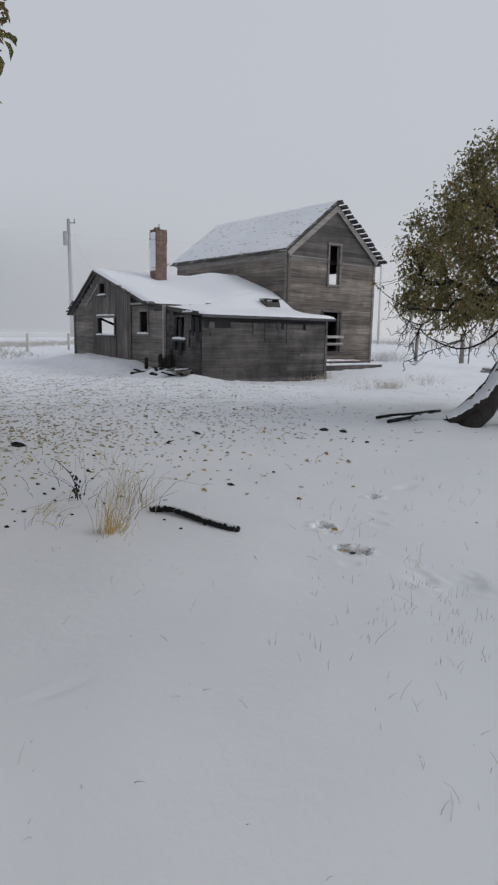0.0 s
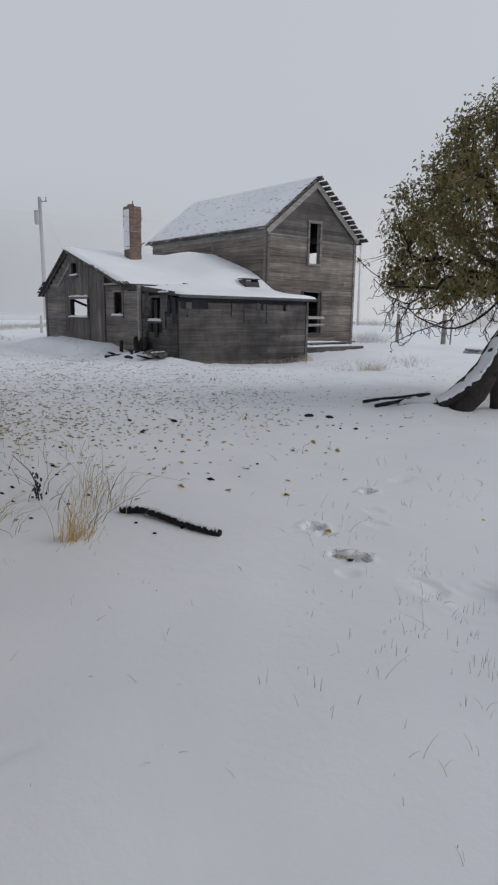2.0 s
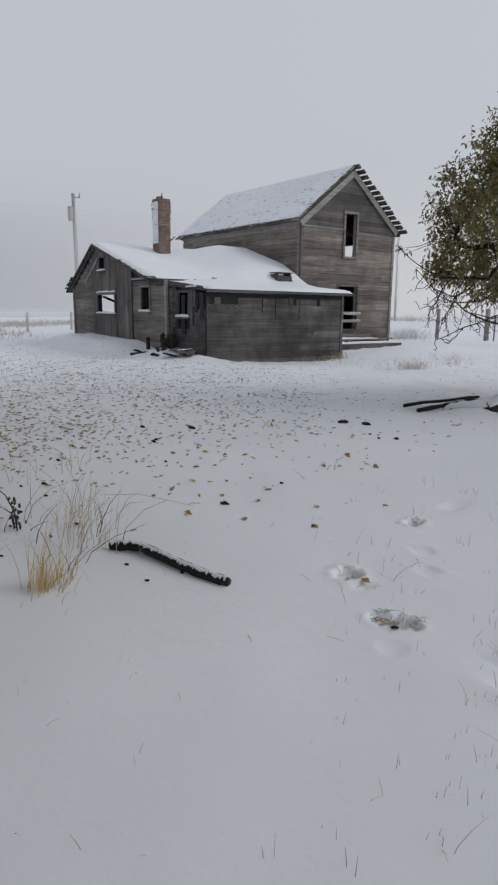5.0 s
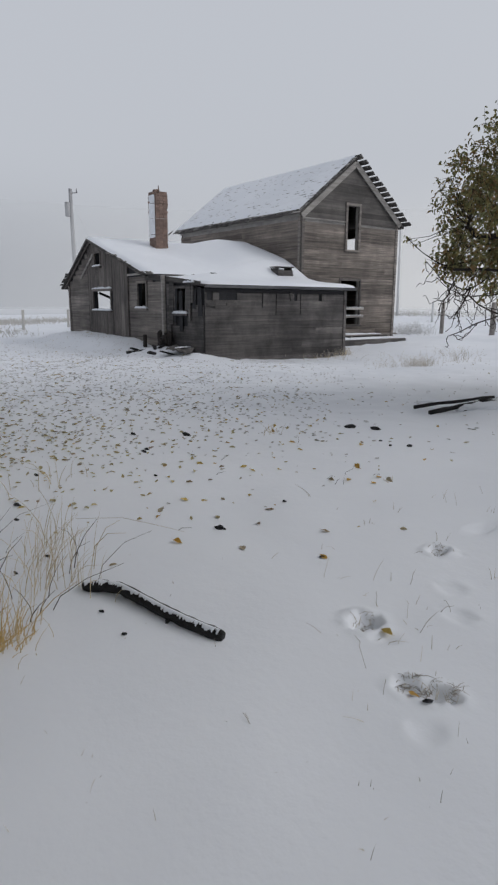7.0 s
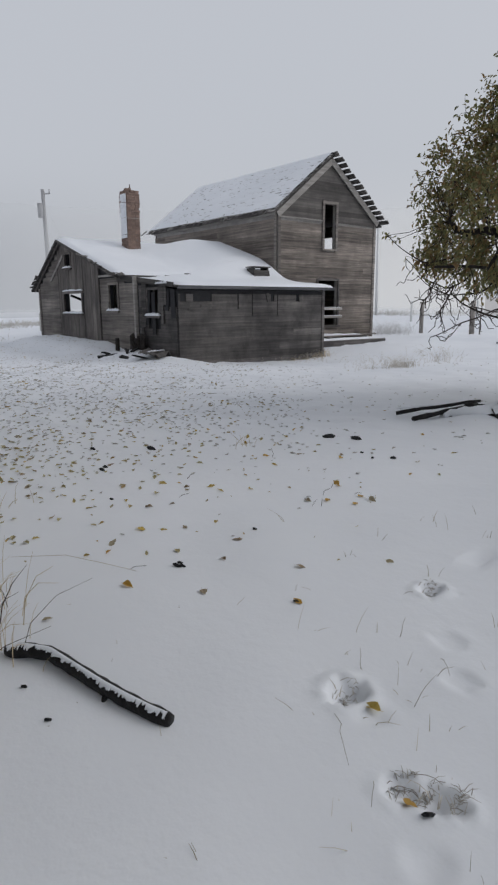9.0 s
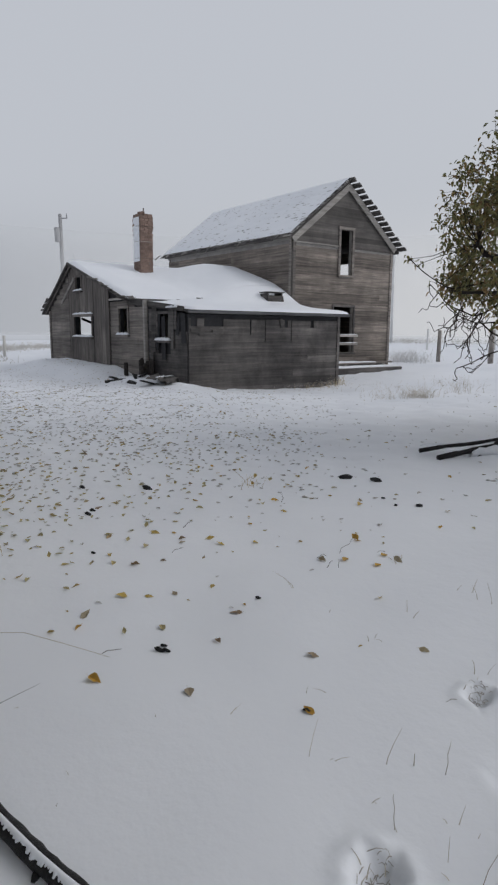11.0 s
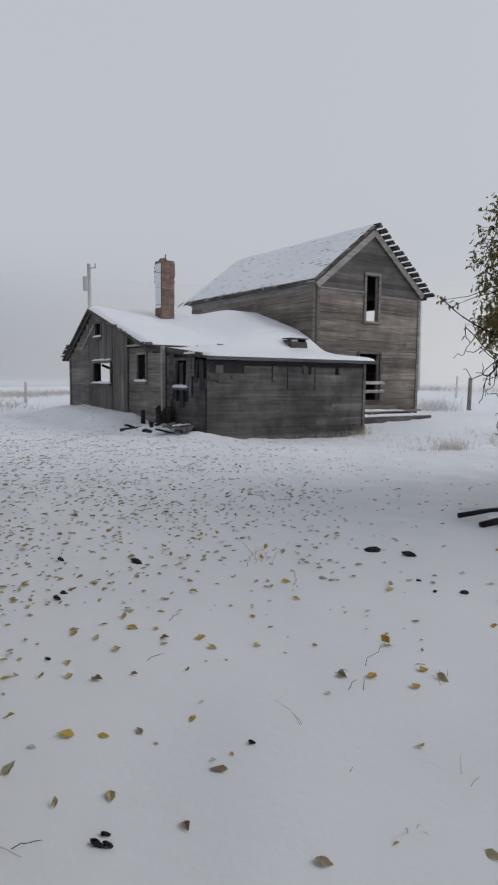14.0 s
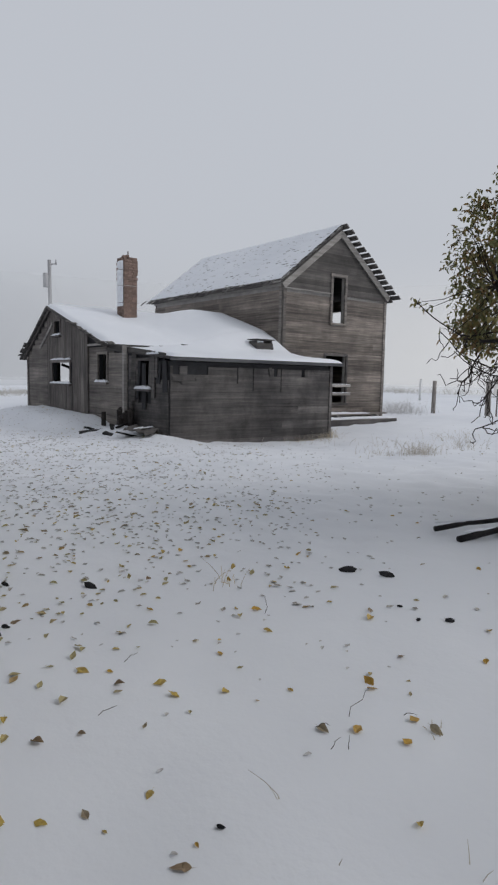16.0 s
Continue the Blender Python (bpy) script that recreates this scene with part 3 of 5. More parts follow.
# chimney: a mortar core faced with single bricks
CX0, CX1, CY0, CY1, CZ0, CZ1 = 12.82, 13.3, 25.31, 25.8, 2.6, 4.95
chimney = keep_place(slab("chimney", (CX0 + 0.008, CY0 + 0.008, CZ0), (CX1 - 0.008, CY1 - 0.008, CZ1 - 0.03), M_MORTAR, None, "crumbling red brick chimney with snow stuck to one side"), house)
row, z = 0, CZ0 + 0.3
while z < CZ1:
    jut = 0.025 if CZ1 - 0.75 < z < CZ1 - 0.1 else 0.0
    for side in range(4):
        n = 3
        for k in range(n):
            if z > CZ1 - 0.12 and random.random() < 0.35 or random.random() < 0.02:
                continue
            u = (k + (0.5 if row % 2 else 0.25)) / n
            w = (CX1 - CX0) / n
            out = random.uniform(-0.003, 0.01) + jut
            u = min(max(u, 0.5 / n), 1 - 0.5 / n)
            sx, sy = w - 0.008, 0.1
            if side == 0:
                loc, rz = (CX0 + u * (CX1 - CX0), CY0 - out + 0.05, z + 0.035), 0
            elif side == 1:
                loc, rz = (CX0 + u * (CX1 - CX0), CY1 + out - 0.05, z + 0.035), 0
            elif side == 2:
                loc, rz = (CX0 - out + 0.05, CY0 + u * (CY1 - CY0), z + 0.035), math.pi / 2
            else:
                loc, rz = (CX1 + out - 0.05, CY0 + u * (CY1 - CY0), z + 0.035), math.pi / 2
            piece("brick", M_BRICK, chimney, loc, (sx, sy, 0.073), (0, 0, rz + random.uniform(-0.02, 0.02)))
    z += 0.08
    row += 1
keep_place(tube("flue_pipe", [(13.09, 25.55, 4.88), (13.09, 25.55, 5.2)], [0.022, 0.02], M_METAL, None, "", 6), house)
for x_, z_ in ((12.94, 4.93), (13.04, 4.95)):
    keep_place(slab("loose_brick", (x_ - 0.06, 25.45, z_), (x_ + 0.05, 25.6, z_ + 0.12), M_BRICK, None, "", 0.01), house)
for z_ in (4.55, 4.05, 3.5):
    keep_place(tube("strap", [(CX0 - 0.2, CY0 - 0.01, z_ - 0.02), (CX0 - 0.02, CY0 - 0.035, z_), (CX1 + 0.03, CY0 - 0.04, z_ + 0.01)], [0.008, 0.008, 0.008], M_TRIM if z_ == 4.05 else M_METAL, None, "wire strap round the chimney", 5), house)


def snow_patch(name, x, y0, y1, z0, z1, thick, label):
    """Snow plastered on an upright west side: thick in the middle, ragged at the rim."""
    v, f = [], []
    nu, nv = 10, 30
    for j in range(nv + 1):
        for i in range(nu + 1):
            u, w = i / nu, j / nv
            e = min(u, 1 - u) * 2
            rag = 0.35 + 0.45 * (1 - u) + 1.3 * noise.noise((w * 11, u * 4, 4)) - 1.6 * max(0, 0.45 - w)
            h = thick * min(1, e * 3) * max(0.0, rag) - 0.004
            v.append((x - h, y0 + (y1 - y0) * u, z0 + (z1 - z0) * w))
    for j in range(nv):
        for i in range(nu):
            a = j * (nu + 1) + i
            f.append((a, a + nu + 1, a + nu + 2, a + 1))
    return tagged(raw(name, v, f, M_SNOW, None, "", True), label, "snow", "", "stuff")


snow_patch("chimney_snow", CX0 - 0.035, CY0 - 0.01, CY1 - 0.06, 3.4, CZ1 - 0.1, 0.05, "snow plastered on the windward side of the chimney")

# ---- roof details ----
# shingle rows on the west slope of the tall roof
sv, sf = [], []
slope_len = math.hypot(XR - TX0 + OV, (XR - TX0 + OV) * SLOPE)
d_ = Vector((-1, 0, -SLOPE)).normalized()
n_ = Vector((-SLOPE, 0, 1)).normalized()
rows_ = 19
for r in range(rows_):
    y = ROOF_Y0 + random.uniform(-0.02, 0.03)
    while y < ROOF_Y1 - 0.05:
        w = random.uniform(0.08, 0.2)
        lift = random.choice((0.02, 0.025, 0.03, 0.035, 0.04, 0.045, 0.05, 0.056)) + random.uniform(0, 0.01)
        if random.random() < 0.06:
            y += w
            continue
        t0, t1 = r * slope_len / rows_, (r + 1) * slope_len / rows_ + random.uniform(0.0, 0.05)
        a = Vector((XR, 0, RZ)) + d_ * t0 + n_ * 0.004
        b = Vector((XR, 0, RZ)) + d_ * t1 + n_ * lift
        base = len(sv)
        for p in (a, b):
            for yy in (y, min(y + w - 0.008, ROOF_Y1)):
                sv += [Vector((p.x, yy, p.z)), Vector((p.x, yy, p.z)) - n_ * 0.014]
        sf += [(base, base + 4, base + 6, base + 2), (base + 1, base + 3, base + 7, base + 5), (base + 4, base + 5, base + 7, base + 6), (base, base + 1, base + 5, base + 4), (base + 2, base + 6, base + 7, base + 3)]
        y += w
sh = keep_place(raw("shingles", sv, sf, M_SILVER, None, "curling wooden shingles poking through snow"), house)
tagged(sh, kind="stuff")

# spaced boards of the east slope, their ends sticking out past the rake
east_len = math.hypot(TX1 + OVE - XR, (TX1 + OVE - XR) * SLOPE)
ang = math.atan(SLOPE)
for k in range(14):
    t = 0.1 + k * (east_len - 0.12) / 13.2
    x, z = XR + t * math.cos(ang), RZ - t * math.sin(ang) + 0.035
    out = random.uniform(0.3, 0.38)
    piece("roof_board", M_SHINGLE, roof_r, (x, TY0 - out / 2 + 0.3, z + 0.01), (0.17 + random.uniform(-0.02, 0.02), out + 0.6, 0.05), (0, ang + random.uniform(-0.05, 0.16), random.uniform(-0.02, 0.02)))
# eave boards and broken lath along the west eave
y = ROOF_Y0 + 0.1
ex, ez = TX0 - OV + 0.01, roof_z(TX0 - OV)
while y < ROOF_Y1 - 0.5:
    L = random.uniform(0.5, 1.4)
    piece("eave_board", M_SHINGLE, roof_l, (ex, y + L / 2, ez - 0.05 + random.uniform(-0.02, 0.02)), (0.04, L * 0.95, 0.1), (random.uniform(-0.03, 0.03), random.uniform(-0.2, 0.3), 0))
    if random.random() < 0.75:
        piece("eave_board", M_TRIM, roof_l, (ex - 0.04, y + random.uniform(0, L), ez - 0.04), (0.03, random.uniform(0.2, 0.5), 0.045), (random.uniform(-0.7, 0.1), 0.3, 0))
    y += L
board("frieze_board", (TX0 - 0.04, TY0, ZE - 0.02), (TX0 - 0.04, TY1, ZE - 0.04), 0.2, 0.03, M_TRIM, label="bare frieze board under the eave", face="x")

# ragged shingle ends along the rakes of the low wing
for k in range(26):
    y = random.uniform(22.211, 24.857) if k < 17 else random.uniform(28.595, 29.274)
    piece("edge_shingle", M_SHINGLE, house, (LX0 - random.uniform(0.0, 0.07), y, lz(y) + random.uniform(-0.03, 0.05)), (0.12, random.uniform(0.07, 0.18), 0.014), (random.uniform(-0.25, 0.25) + (0.26 if y < 26.636 else -0.55), random.uniform(-0.3, 0.15), random.uniform(-0.2, 0.2)))
for k in range(9):
    y = 21.762 + 0.09 * k + random.uniform(-0.05, 0.05)
    piece("edge_shingle", M_SHINGLE, house, (LX0 - random.uniform(0.02, 0.1), y, lz(y) + random.uniform(-0.02, 0.07)), (0.16, random.uniform(0.08, 0.18), 0.016), (random.uniform(-0.4, 0.5), random.uniform(-0.3, 0.2), random.uniform(-0.4, 0.4)))
board("rake_board", (XW - 0.1, 22.391, lz(22.391) - 0.11), (XW - 0.1, 26.636, lz(26.636) - 0.11), 0.06, 0.03, M_BATTEN, face="x")
board("rake_board", (XW - 0.1, 26.636, lz(26.636) - 0.11), (XW - 0.1, 29.225, lz(29.225) - 0.11), 0.06, 0.03, M_BATTEN, face="x")
for k in range(15):
    x = TX0 - 0.15 + 0.16 * k + random.uniform(-0.03, 0.03)
    piece("edge_shingle", M_SHINGLE, house, (x, ROOF_Y0 - 0.01, roof_z(x) + 0.01), (random.uniform(0.08, 0.2), 0.1, 0.02), (random.uniform(-0.1, 0.1), -ang + random.uniform(-0.15, 0.15), 0))
for k in range(22):
    y = ROOF_Y0 + 0.3 + 0.41 * k + random.uniform(-0.15, 0.15)
    x = TX0 - OV + random.uniform(-0.1, 0.02)
    piece("eave_lath", M_SHINGLE, house, (x, y, roof_z(x) + 0.03), (random.uniform(0.25, 0.45), random.uniform(0.04, 0.09), 0.02), (0, -ang + random.uniform(-0.1, 0.1), random.uniform(-0.5, 0.5)))
board("gable_brace", (XW - 0.045, 27.682, 2.0), (XW - 0.045, 26.494, 2.78), 0.1, 0.025, M_TRIM, face="x")
board("porch_beam", (XW - 0.1, 19.207, 1.62), (XW - 0.1, 22.121, 1.92), 0.12, 0.05, M_SHINGLE, face="x")
board("head_trim", (XW - 0.05, 22.391, 2.0), (XW - 0.05, 23.707, 1.99), 0.06, 0.04, M_TRIM, face="x")
board("corner_board", (XW - 0.045, 23.771, ZB), (XW - 0.045, 23.771, 2.3), 0.1, 0.04, M_BATTEN, face="x")
board("corner_board", (XW - 0.04, YN - 0.06, ZB), (XW - 0.04, YN - 0.06, 1.74), 0.12, 0.03, M_WEST, face="x")
board("corner_board", (16.249, YF - 0.03, ZB), (16.249, YF - 0.03, 1.56), 0.1, 0.025, M_LEAN)

# broken laths showing through the snow where the two low roofs meet
for x_, long_ in ((11.6, 0.7), (12.5, 0.45), (13.3, 0.6), (14.1, 0.3)):
    y_ = YK - 0.35 + random.uniform(-0.05, 0.05)
    piece("eave_lath", M_SHINGLE, house, (x_, y_, lean_snow_z(x_, y_) + 0.085), (long_, 0.05, 0.03), (0.1, random.uniform(-0.03, 0.03), random.uniform(-0.06, 0.06)))

# boarded hatch standing in the snow of the lean-to roof
hatch = empty("roof_hatch", 15.571, 21.405, 2.0, "dark broken wooden hatch frame sticking out of roof snow", "hatch")
for nm, lo, hi in (("side", (15.187, 21.316, 1.9), (15.251, 21.673, 2.27)), ("side", (15.764, 21.316, 1.9), (15.828, 21.673, 2.3)), ("front", (15.187, 21.272, 1.9), (15.828, 21.307, 2.2)), ("lid", (15.145, 21.245, 2.29), (15.871, 21.691, 2.32))):
    o = slab(nm, lo, hi, M_SHINGLE, None, "", 0.006)
    o.parent = hatch
    o.matrix_parent_inverse = Matrix.Translation(-Vector(hatch.location))
keep_place(slab("loose_lath", (15.039, 20.872, 2.0), (15.517, 20.926, 2.06), M_SHINGLE, None, "", 0.005), house)

# ---- deck in front of the tall part ----
deck = empty("porch_deck", 18.843, 21.324, -0.4, "low rotten plank step with snow on it", "step")
for k, (y0, y1, zt, x1) in enumerate(((20.702, 20.986, -0.17, 21.106), (21.004, 21.289, -0.16, 21.048), (21.324, 21.503, -0.03, 20.532), (21.521, 21.718, -0.02, 21.57))):
    o = slab("plank", (16.38, y0, zt - 0.05), (x1, y1, zt), M_WEST, None, "", 0.008)
    keep_place(o, deck)
for x_ in (16.669, 18.843, 20.876):
    keep_place(slab("joist", (x_ - 0.06, 20.738, -0.75), (x_ + 0.06, 21.700, -0.222), M_DARK, None), deck)
for x_ in (16.669, 18.843, 20.876):
    keep_place(slab("riser_block", (x_ - 0.05, 21.342, -0.225), (x_ + 0.05, 21.700, -0.082), M_DARK, None), deck)
keep_place(slab("front_board", (16.38, 20.667, -0.55), (21.106, 20.698, -0.18), M_LEAN, None, "", 0.006), deck)
snow_strip(16.434, 20.968, 20.991, 20.968, -0.17, 0.62, 0.09, "snow on the lower porch step")
snow_strip(16.434, 21.414, 20.418, 21.414, -0.03, 0.22, 0.06, "snow on the upper porch step")
snow_strip(16.434, 21.610, 19.85, 21.610, -0.022, 0.2, 0.06, "snow on the upper porch step")
for z_ in (0.933, 0.637):
    snow_strip(18.423, yf - 0.06, 19.715, yf - 0.06, z_ + 0.045, 0.05, 0.025, "snow on a nailed board")

# ---- siding, board by board ----
siding(front_tall, "y", TY0, (TX0 + 0.1, TX1 - 0.1, lambda r: min(tall_top(r), 3.99)), front_holes, 0.187, M_TALL, -0.4, (2.4, 4.6))
siding(front_tall, "y", TY0, (TX0, TX1, lambda r: tall_top(r) - 0.02), front_holes, 0.187, M_GABLE, 4.03)
siding(west_tall, "x", TX0, (TY0 + 0.1, TY1, flat(ZE - 0.12)), [], 0.187, M_TALL, 1.7, (2.4, 4.6))
lean_gaps = [(11.42, 12.02, 1.08, 1.3), (11.02, 11.2, 1.2, 1.5), (14.13, 14.24, 1.1, 1.5), (15.12, 15.2, 1.2, 1.5), (11.9, 12.1, 1.3, 1.5), (11.5, 11.598, 1.2, 1.4), (13.418, 13.444, 0.68, 1.35), (14.367, 14.393, 0.7, 1.35), (15.23, 15.256, 1.1, 1.44), (12.19, 12.369, -0.08, 0.03), (12.901, 12.941, 1.0, 1.35)]
siding(front_lean, "y", YF, (XW + 0.005, 16.195, flat(1.48)), lean_gaps, 0.2, M_LEAN, -0.62, (3.0, 5.6), gone=0.0)
siding(west_low, "x", XW, (27.091, YN - 0.1, low_top), west_holes, 0.19, M_WEST, -0.55)
siding(west_low, "x", XW, (21.316, 23.734, lambda r: min(low_top(r), 1.92)), west_holes, 0.19, M_WEST, -0.55)
siding(west_low, "x", XW, (YF + 0.01, 21.227, lambda r: low_top(r) - 0.05), west_holes + [(19.207, 20.95, 1.0, 1.6), (20.05, 20.7, 0.4, 1.0)], 0.2, M_LEAN, -0.55)


def upright_boards(parent, y0, y1, mat):
    y = y0
    while y < y1 - 0.05:
        w = min(random.uniform(0.17, 0.27), y1 - y)
        m_ = y + w / 2
        spans = [(-0.55, low_top(m_) - 0.03)]
        for a, b, lo, hi in west_holes:
            if a - 0.02 < m_ < b + 0.02:
                spans = [q for u, v in spans for q in ((u, min(v, lo)), (max(u, hi), v)) if q[1] - q[0] > 0.05]
        for u, v in spans:
            piece("plank", mat, parent, (XW - 0.016 - random.uniform(0, 0.014), m_, (u + v) / 2), (0.022, w - 0.009, v - u), (0, random.uniform(-0.004, 0.004), random.uniform(-0.03, 0.03)))
        y += w


upright_boards(west_low, 23.826, 27.062, M_BATTEN)
# loose boards on the lean-to front
for x_, z_, L, a in ((11.5, 1.0, 0.5, 0.05), (14.0, 1.3, 0.24, 1.3), (15.27, 1.28, 0.2, 1.45), (11.824, 1.08, 0.34, -0.12), (11.14, 1.08, 0.3, 0.1)):
    piece("plank", M_SHINGLE, front_lean, (x_, YF - 0.05, z_), (L, 0.02, 0.1), (0.05, a, 0))
# ragged dark boards hanging at the porch
for y_, z0_, z1_ in ((20.828, 0.5, 1.7), (19.992, 0.9, 1.6), (19.86, 0.6, 1.62), (19.712, 1.1, 1.6), (20.943, 0.1, 1.75)):
    piece("plank", M_SHINGLE, west_low, (XW - 0.07, y_, (z0_ + z1_) / 2), (0.025, random.uniform(0.1, 0.16), z1_ - z0_), (random.uniform(-0.06, 0.06), 0.02, 0))
for y_, wide_, z0_, z1_ in ((19.34, 0.2, 0.75, 1.5), (19.62, 0.16, 0.95, 1.5), (20.36, 0.18, 0.3, 1.45), (20.66, 0.14, 0.55, 1.6)):
    piece("tar_paper", M_TAR, west_low, (XW - 0.055, y_, (z0_ + z1_) / 2), (0.008, wide_, z1_ - z0_), (random.uniform(-0.1, 0.1), 0.03, 0.05))
snow_strip(XW - 0.12, 19.468, XW - 0.12, 20.079, 1.66, 0.12, 0.1, "snow caught under the porch eave")
# inner floor of the tall part, and a partition that closes the wing
for nm, lo, hi in (("upper_floor", (TX0 + 0.13, TY0 + 0.13, 2.35), (TX1 - 0.13, TY1 - 0.13, 2.45)), ("ground_floor", (TX0 + 0.13, TY0 + 0.13, -0.45), (TX1 - 0.13, TY1 - 0.13, -0.3)), ("wing_floor", (XW + 0.13, YF + 0.13, -0.45), (TX0 - 0.05, YN - 0.13, -0.3))):
    keep_place(slab(nm, lo, hi, M_DARK), house)
keep_place(slab("partition", (XW + 0.13, 23.296, -0.29), (TX0 - 0.05, 23.369, 2.0), M_DARK), house)

# ---- leaves, branches and trees ----
def place(lat, s, z):
    """Metres to the side of the line walked, paces of 0.79 m along it, metres above the snow under the line."""
    return Vector((0.455 + 0.478 * s + 0.803 * lat, 1.366 + 0.624 * s - 0.596 * lat, z - 0.556 + 0.0175 * s))


def leaf_into(verts, faces, at, along, up, size, curl=0.25):
    """An ovate leaf, folded a little along its midrib, from its stalk end."""
    along = along.normalized()
    side = along.cross(up)
    side = side.normalized() if side.length > 1e-3 else Vector((1, 0, 0))
    up = side.cross(along)
    b = len(verts)
    pts = [(0, 0, 0), (0.3, 0.26, 0.12), (0.7, 0.22, 0.06), (1, 0, -curl), (0.7, -0.22, 0.06), (0.3, -0.26, 0.12), (0.5, 0, -0.04)]
    for u, v, w in pts:
        verts.append(at + size * (u * along + v * side + w * up))
    faces += [(b, b + 1, b + 6), (b + 1, b + 2, b + 6), (b + 2, b + 3, b + 6), (b + 3, b + 4, b + 6), (b + 4, b + 5, b + 6), (b + 5, b, b + 6)]


rnd = random.Random(11)


def vrand(r=rnd):
    v = Vector((r.gauss(0, 1), r.gauss(0, 1), r.gauss(0, 1)))
    return v.normalized() if v.length > 1e-4 else Vector((0, 0, 1))


def bent(p, q, sag, n=6, wob=0.08, r=rnd):
    """A crooked line of points from p to q."""
    L = (q - p).length
    out = []
    o1, o2 = r.uniform(0, 50), r.uniform(0, 50)
    for k in range(n + 1):
        t = k / n
        m = p.lerp(q, t)
        m.z += sag * 4 * t * (1 - t)
        if 0 < k < n:
            m += wob * L * Vector((noise.noise((t * 3, o1, 0)), noise.noise((t * 3, o2, 1)), noise.noise((t * 3, o1, 2))))
        out.append(m)
    return out


def smoothed(line, radii_, m):
    """The same stem with more points on a smooth curve."""
    out, rr = [], []
    for k in range(len(line) - 1):
        p0, p1, p2, p3 = line[max(k - 1, 0)], line[k], line[k + 1], line[min(k + 2, len(line) - 1)]
        for j in range(m):
            t = j / m
            out.append(0.5 * (2 * p1 + (p2 - p0) * t + (2 * p0 - 5 * p1 + 4 * p2 - p3) * t * t + (3 * p1 - p0 - 3 * p2 + p3) * t ** 3))
            rr.append(radii_[k] + (radii_[k + 1] - radii_[k]) * t)
    return out + [line[-1]], rr + [radii_[-1]]


def build_tree(name, base, fork, limbs, inside, sprigs, leaf, label, r, trunk_r=0.24, per=22, extra=(), spread=0.3, trunk_pts=None, radii=None):
    """A tapered trunk, crooked limbs, twigs to each sprig, and a crown of single leaves."""
    tree = empty(name, base.x, base.y, base.z, label, "tree")
    tv, tf = [], []
    pts = trunk_pts or bent(base, fork, 0.0, 8, 0.1, r)
    n = len(pts) - 1
    rad = radii or [trunk_r * (1.5 if k == 0 else 1.18 if k == 1 else 1 - 0.35 * k / n) for k in range(n + 1)]
    pts, rad = smoothed(pts, rad, 4)
    tube_into(tv, tf, pts, rad, 14)
    for i, v in enumerate(tv):
        tv[i] = v + 0.05 * Vector((noise.noise(v * 5), noise.noise(v * 5 + Vector((7, 0, 0))), noise.noise(v * 5 + Vector((0, 7, 0))))) * (0.4 + abs(noise.noise(v * 2)))
    keep_place(raw("trunk", tv, tf, M_BARK, None, "dark wet trunk", True), tree)
    nodes = []
    for q, w in limbs:
        lp = bent(fork, q, 0.12, 9, 0.16, r)
        lv, lf = [], []
        tube_into(lv, lf, lp, [w * (1 - 0.8 * k / 9) + 0.012 for k in range(10)], 8)
        keep_place(raw("limb", lv, lf, M_BARK, None, "", True), tree)
        nodes += lp[2:]
    bv, bf = [], []
    cv, cf = [], []
    grown = list(nodes)
    for c in inside:
        near = min(grown, key=lambda g: (g - c).length + 0.3 * max(0, g.z - c.z))
        L = (near - c).length
        line = bent(near, c, r.uniform(-0.05, 0.08) * L, 5, 0.14, r)
        w = 0.006 + 0.009 * L
        tube_into(bv, bf, line, [w * (1 - 0.75 * k / 5) + 0.003 for k in range(6)], 5)
        if L < 1.6:
            grown += line[2:]
    for c, amount, *wide in sprigs:
        near = min(grown, key=lambda g: (g - c).length)
        d = (c - near)
        line = bent(near, c, 0.0, 3, 0.1, r)
        tube_into(bv, bf, line, [0.007, 0.006, 0.005, 0.003], 4)
        d = d.normalized() if d.length > 1e-3 else vrand(r)
        for k in range(amount):
            at = c + (wide[0] if wide else spread) * vrand(r) * r.random() ** 0.6
            if k < 4:
                tube_into(bv, bf, [c, (c + at) / 2 + 0.02 * vrand(r), at], [0.004, 0.003, 0.002], 3)
            way = (vrand(r) + 0.5 * d + Vector((0, 0, -0.55))).normalized()
            leaf_into(cv, cf, at, way, (vrand(r) + Vector((0, 0, 1.3))), leaf * r.uniform(0.6, 1.2), r.uniform(0.05, 0.5))
    for line, w in extra:
        tube_into(bv, bf, line, [w * (1 - 0.7 * k / (len(line) - 1)) + 0.003 for k in range(len(line))], 6)
    tagged(keep_place(raw("twig_work", bv, bf, M_TWIG, None, "dark bare twigs", True), tree), kind="stuff")
    tagged(keep_place(raw("crown", cv, cf, M_APPLE, None, "dull green and brown autumn leaves"), tree), kind="stuff")
    return tree


# the apple tree
def apple_points(r, n, rim):
    out = []
    while len(out) < n:
        v = Vector((r.uniform(-1, 1), r.uniform(-1, 1), r.uniform(-1, 1)))
        if not rim < v.length < 1:
            continue
        lat, s, z = 4.35 + 3.0 * v.x, 16.0 + 2.7 * v.y, 2.9 + 2.7 * v.z
        lumpy = 0.35 * noise.noise((lat * 0.9, s * 0.9, z * 0.9))
        if z < 1.62 + lumpy * 0.4 + 0.06 * abs(lat - 3.4) or lat < max(1.92, 1.6 + 0.6 * (z - 2.5) + 0.25 * max(0, z - 4)) + 0.6 * lumpy:
            continue
        out.append(place(lat, s, z))
    return out


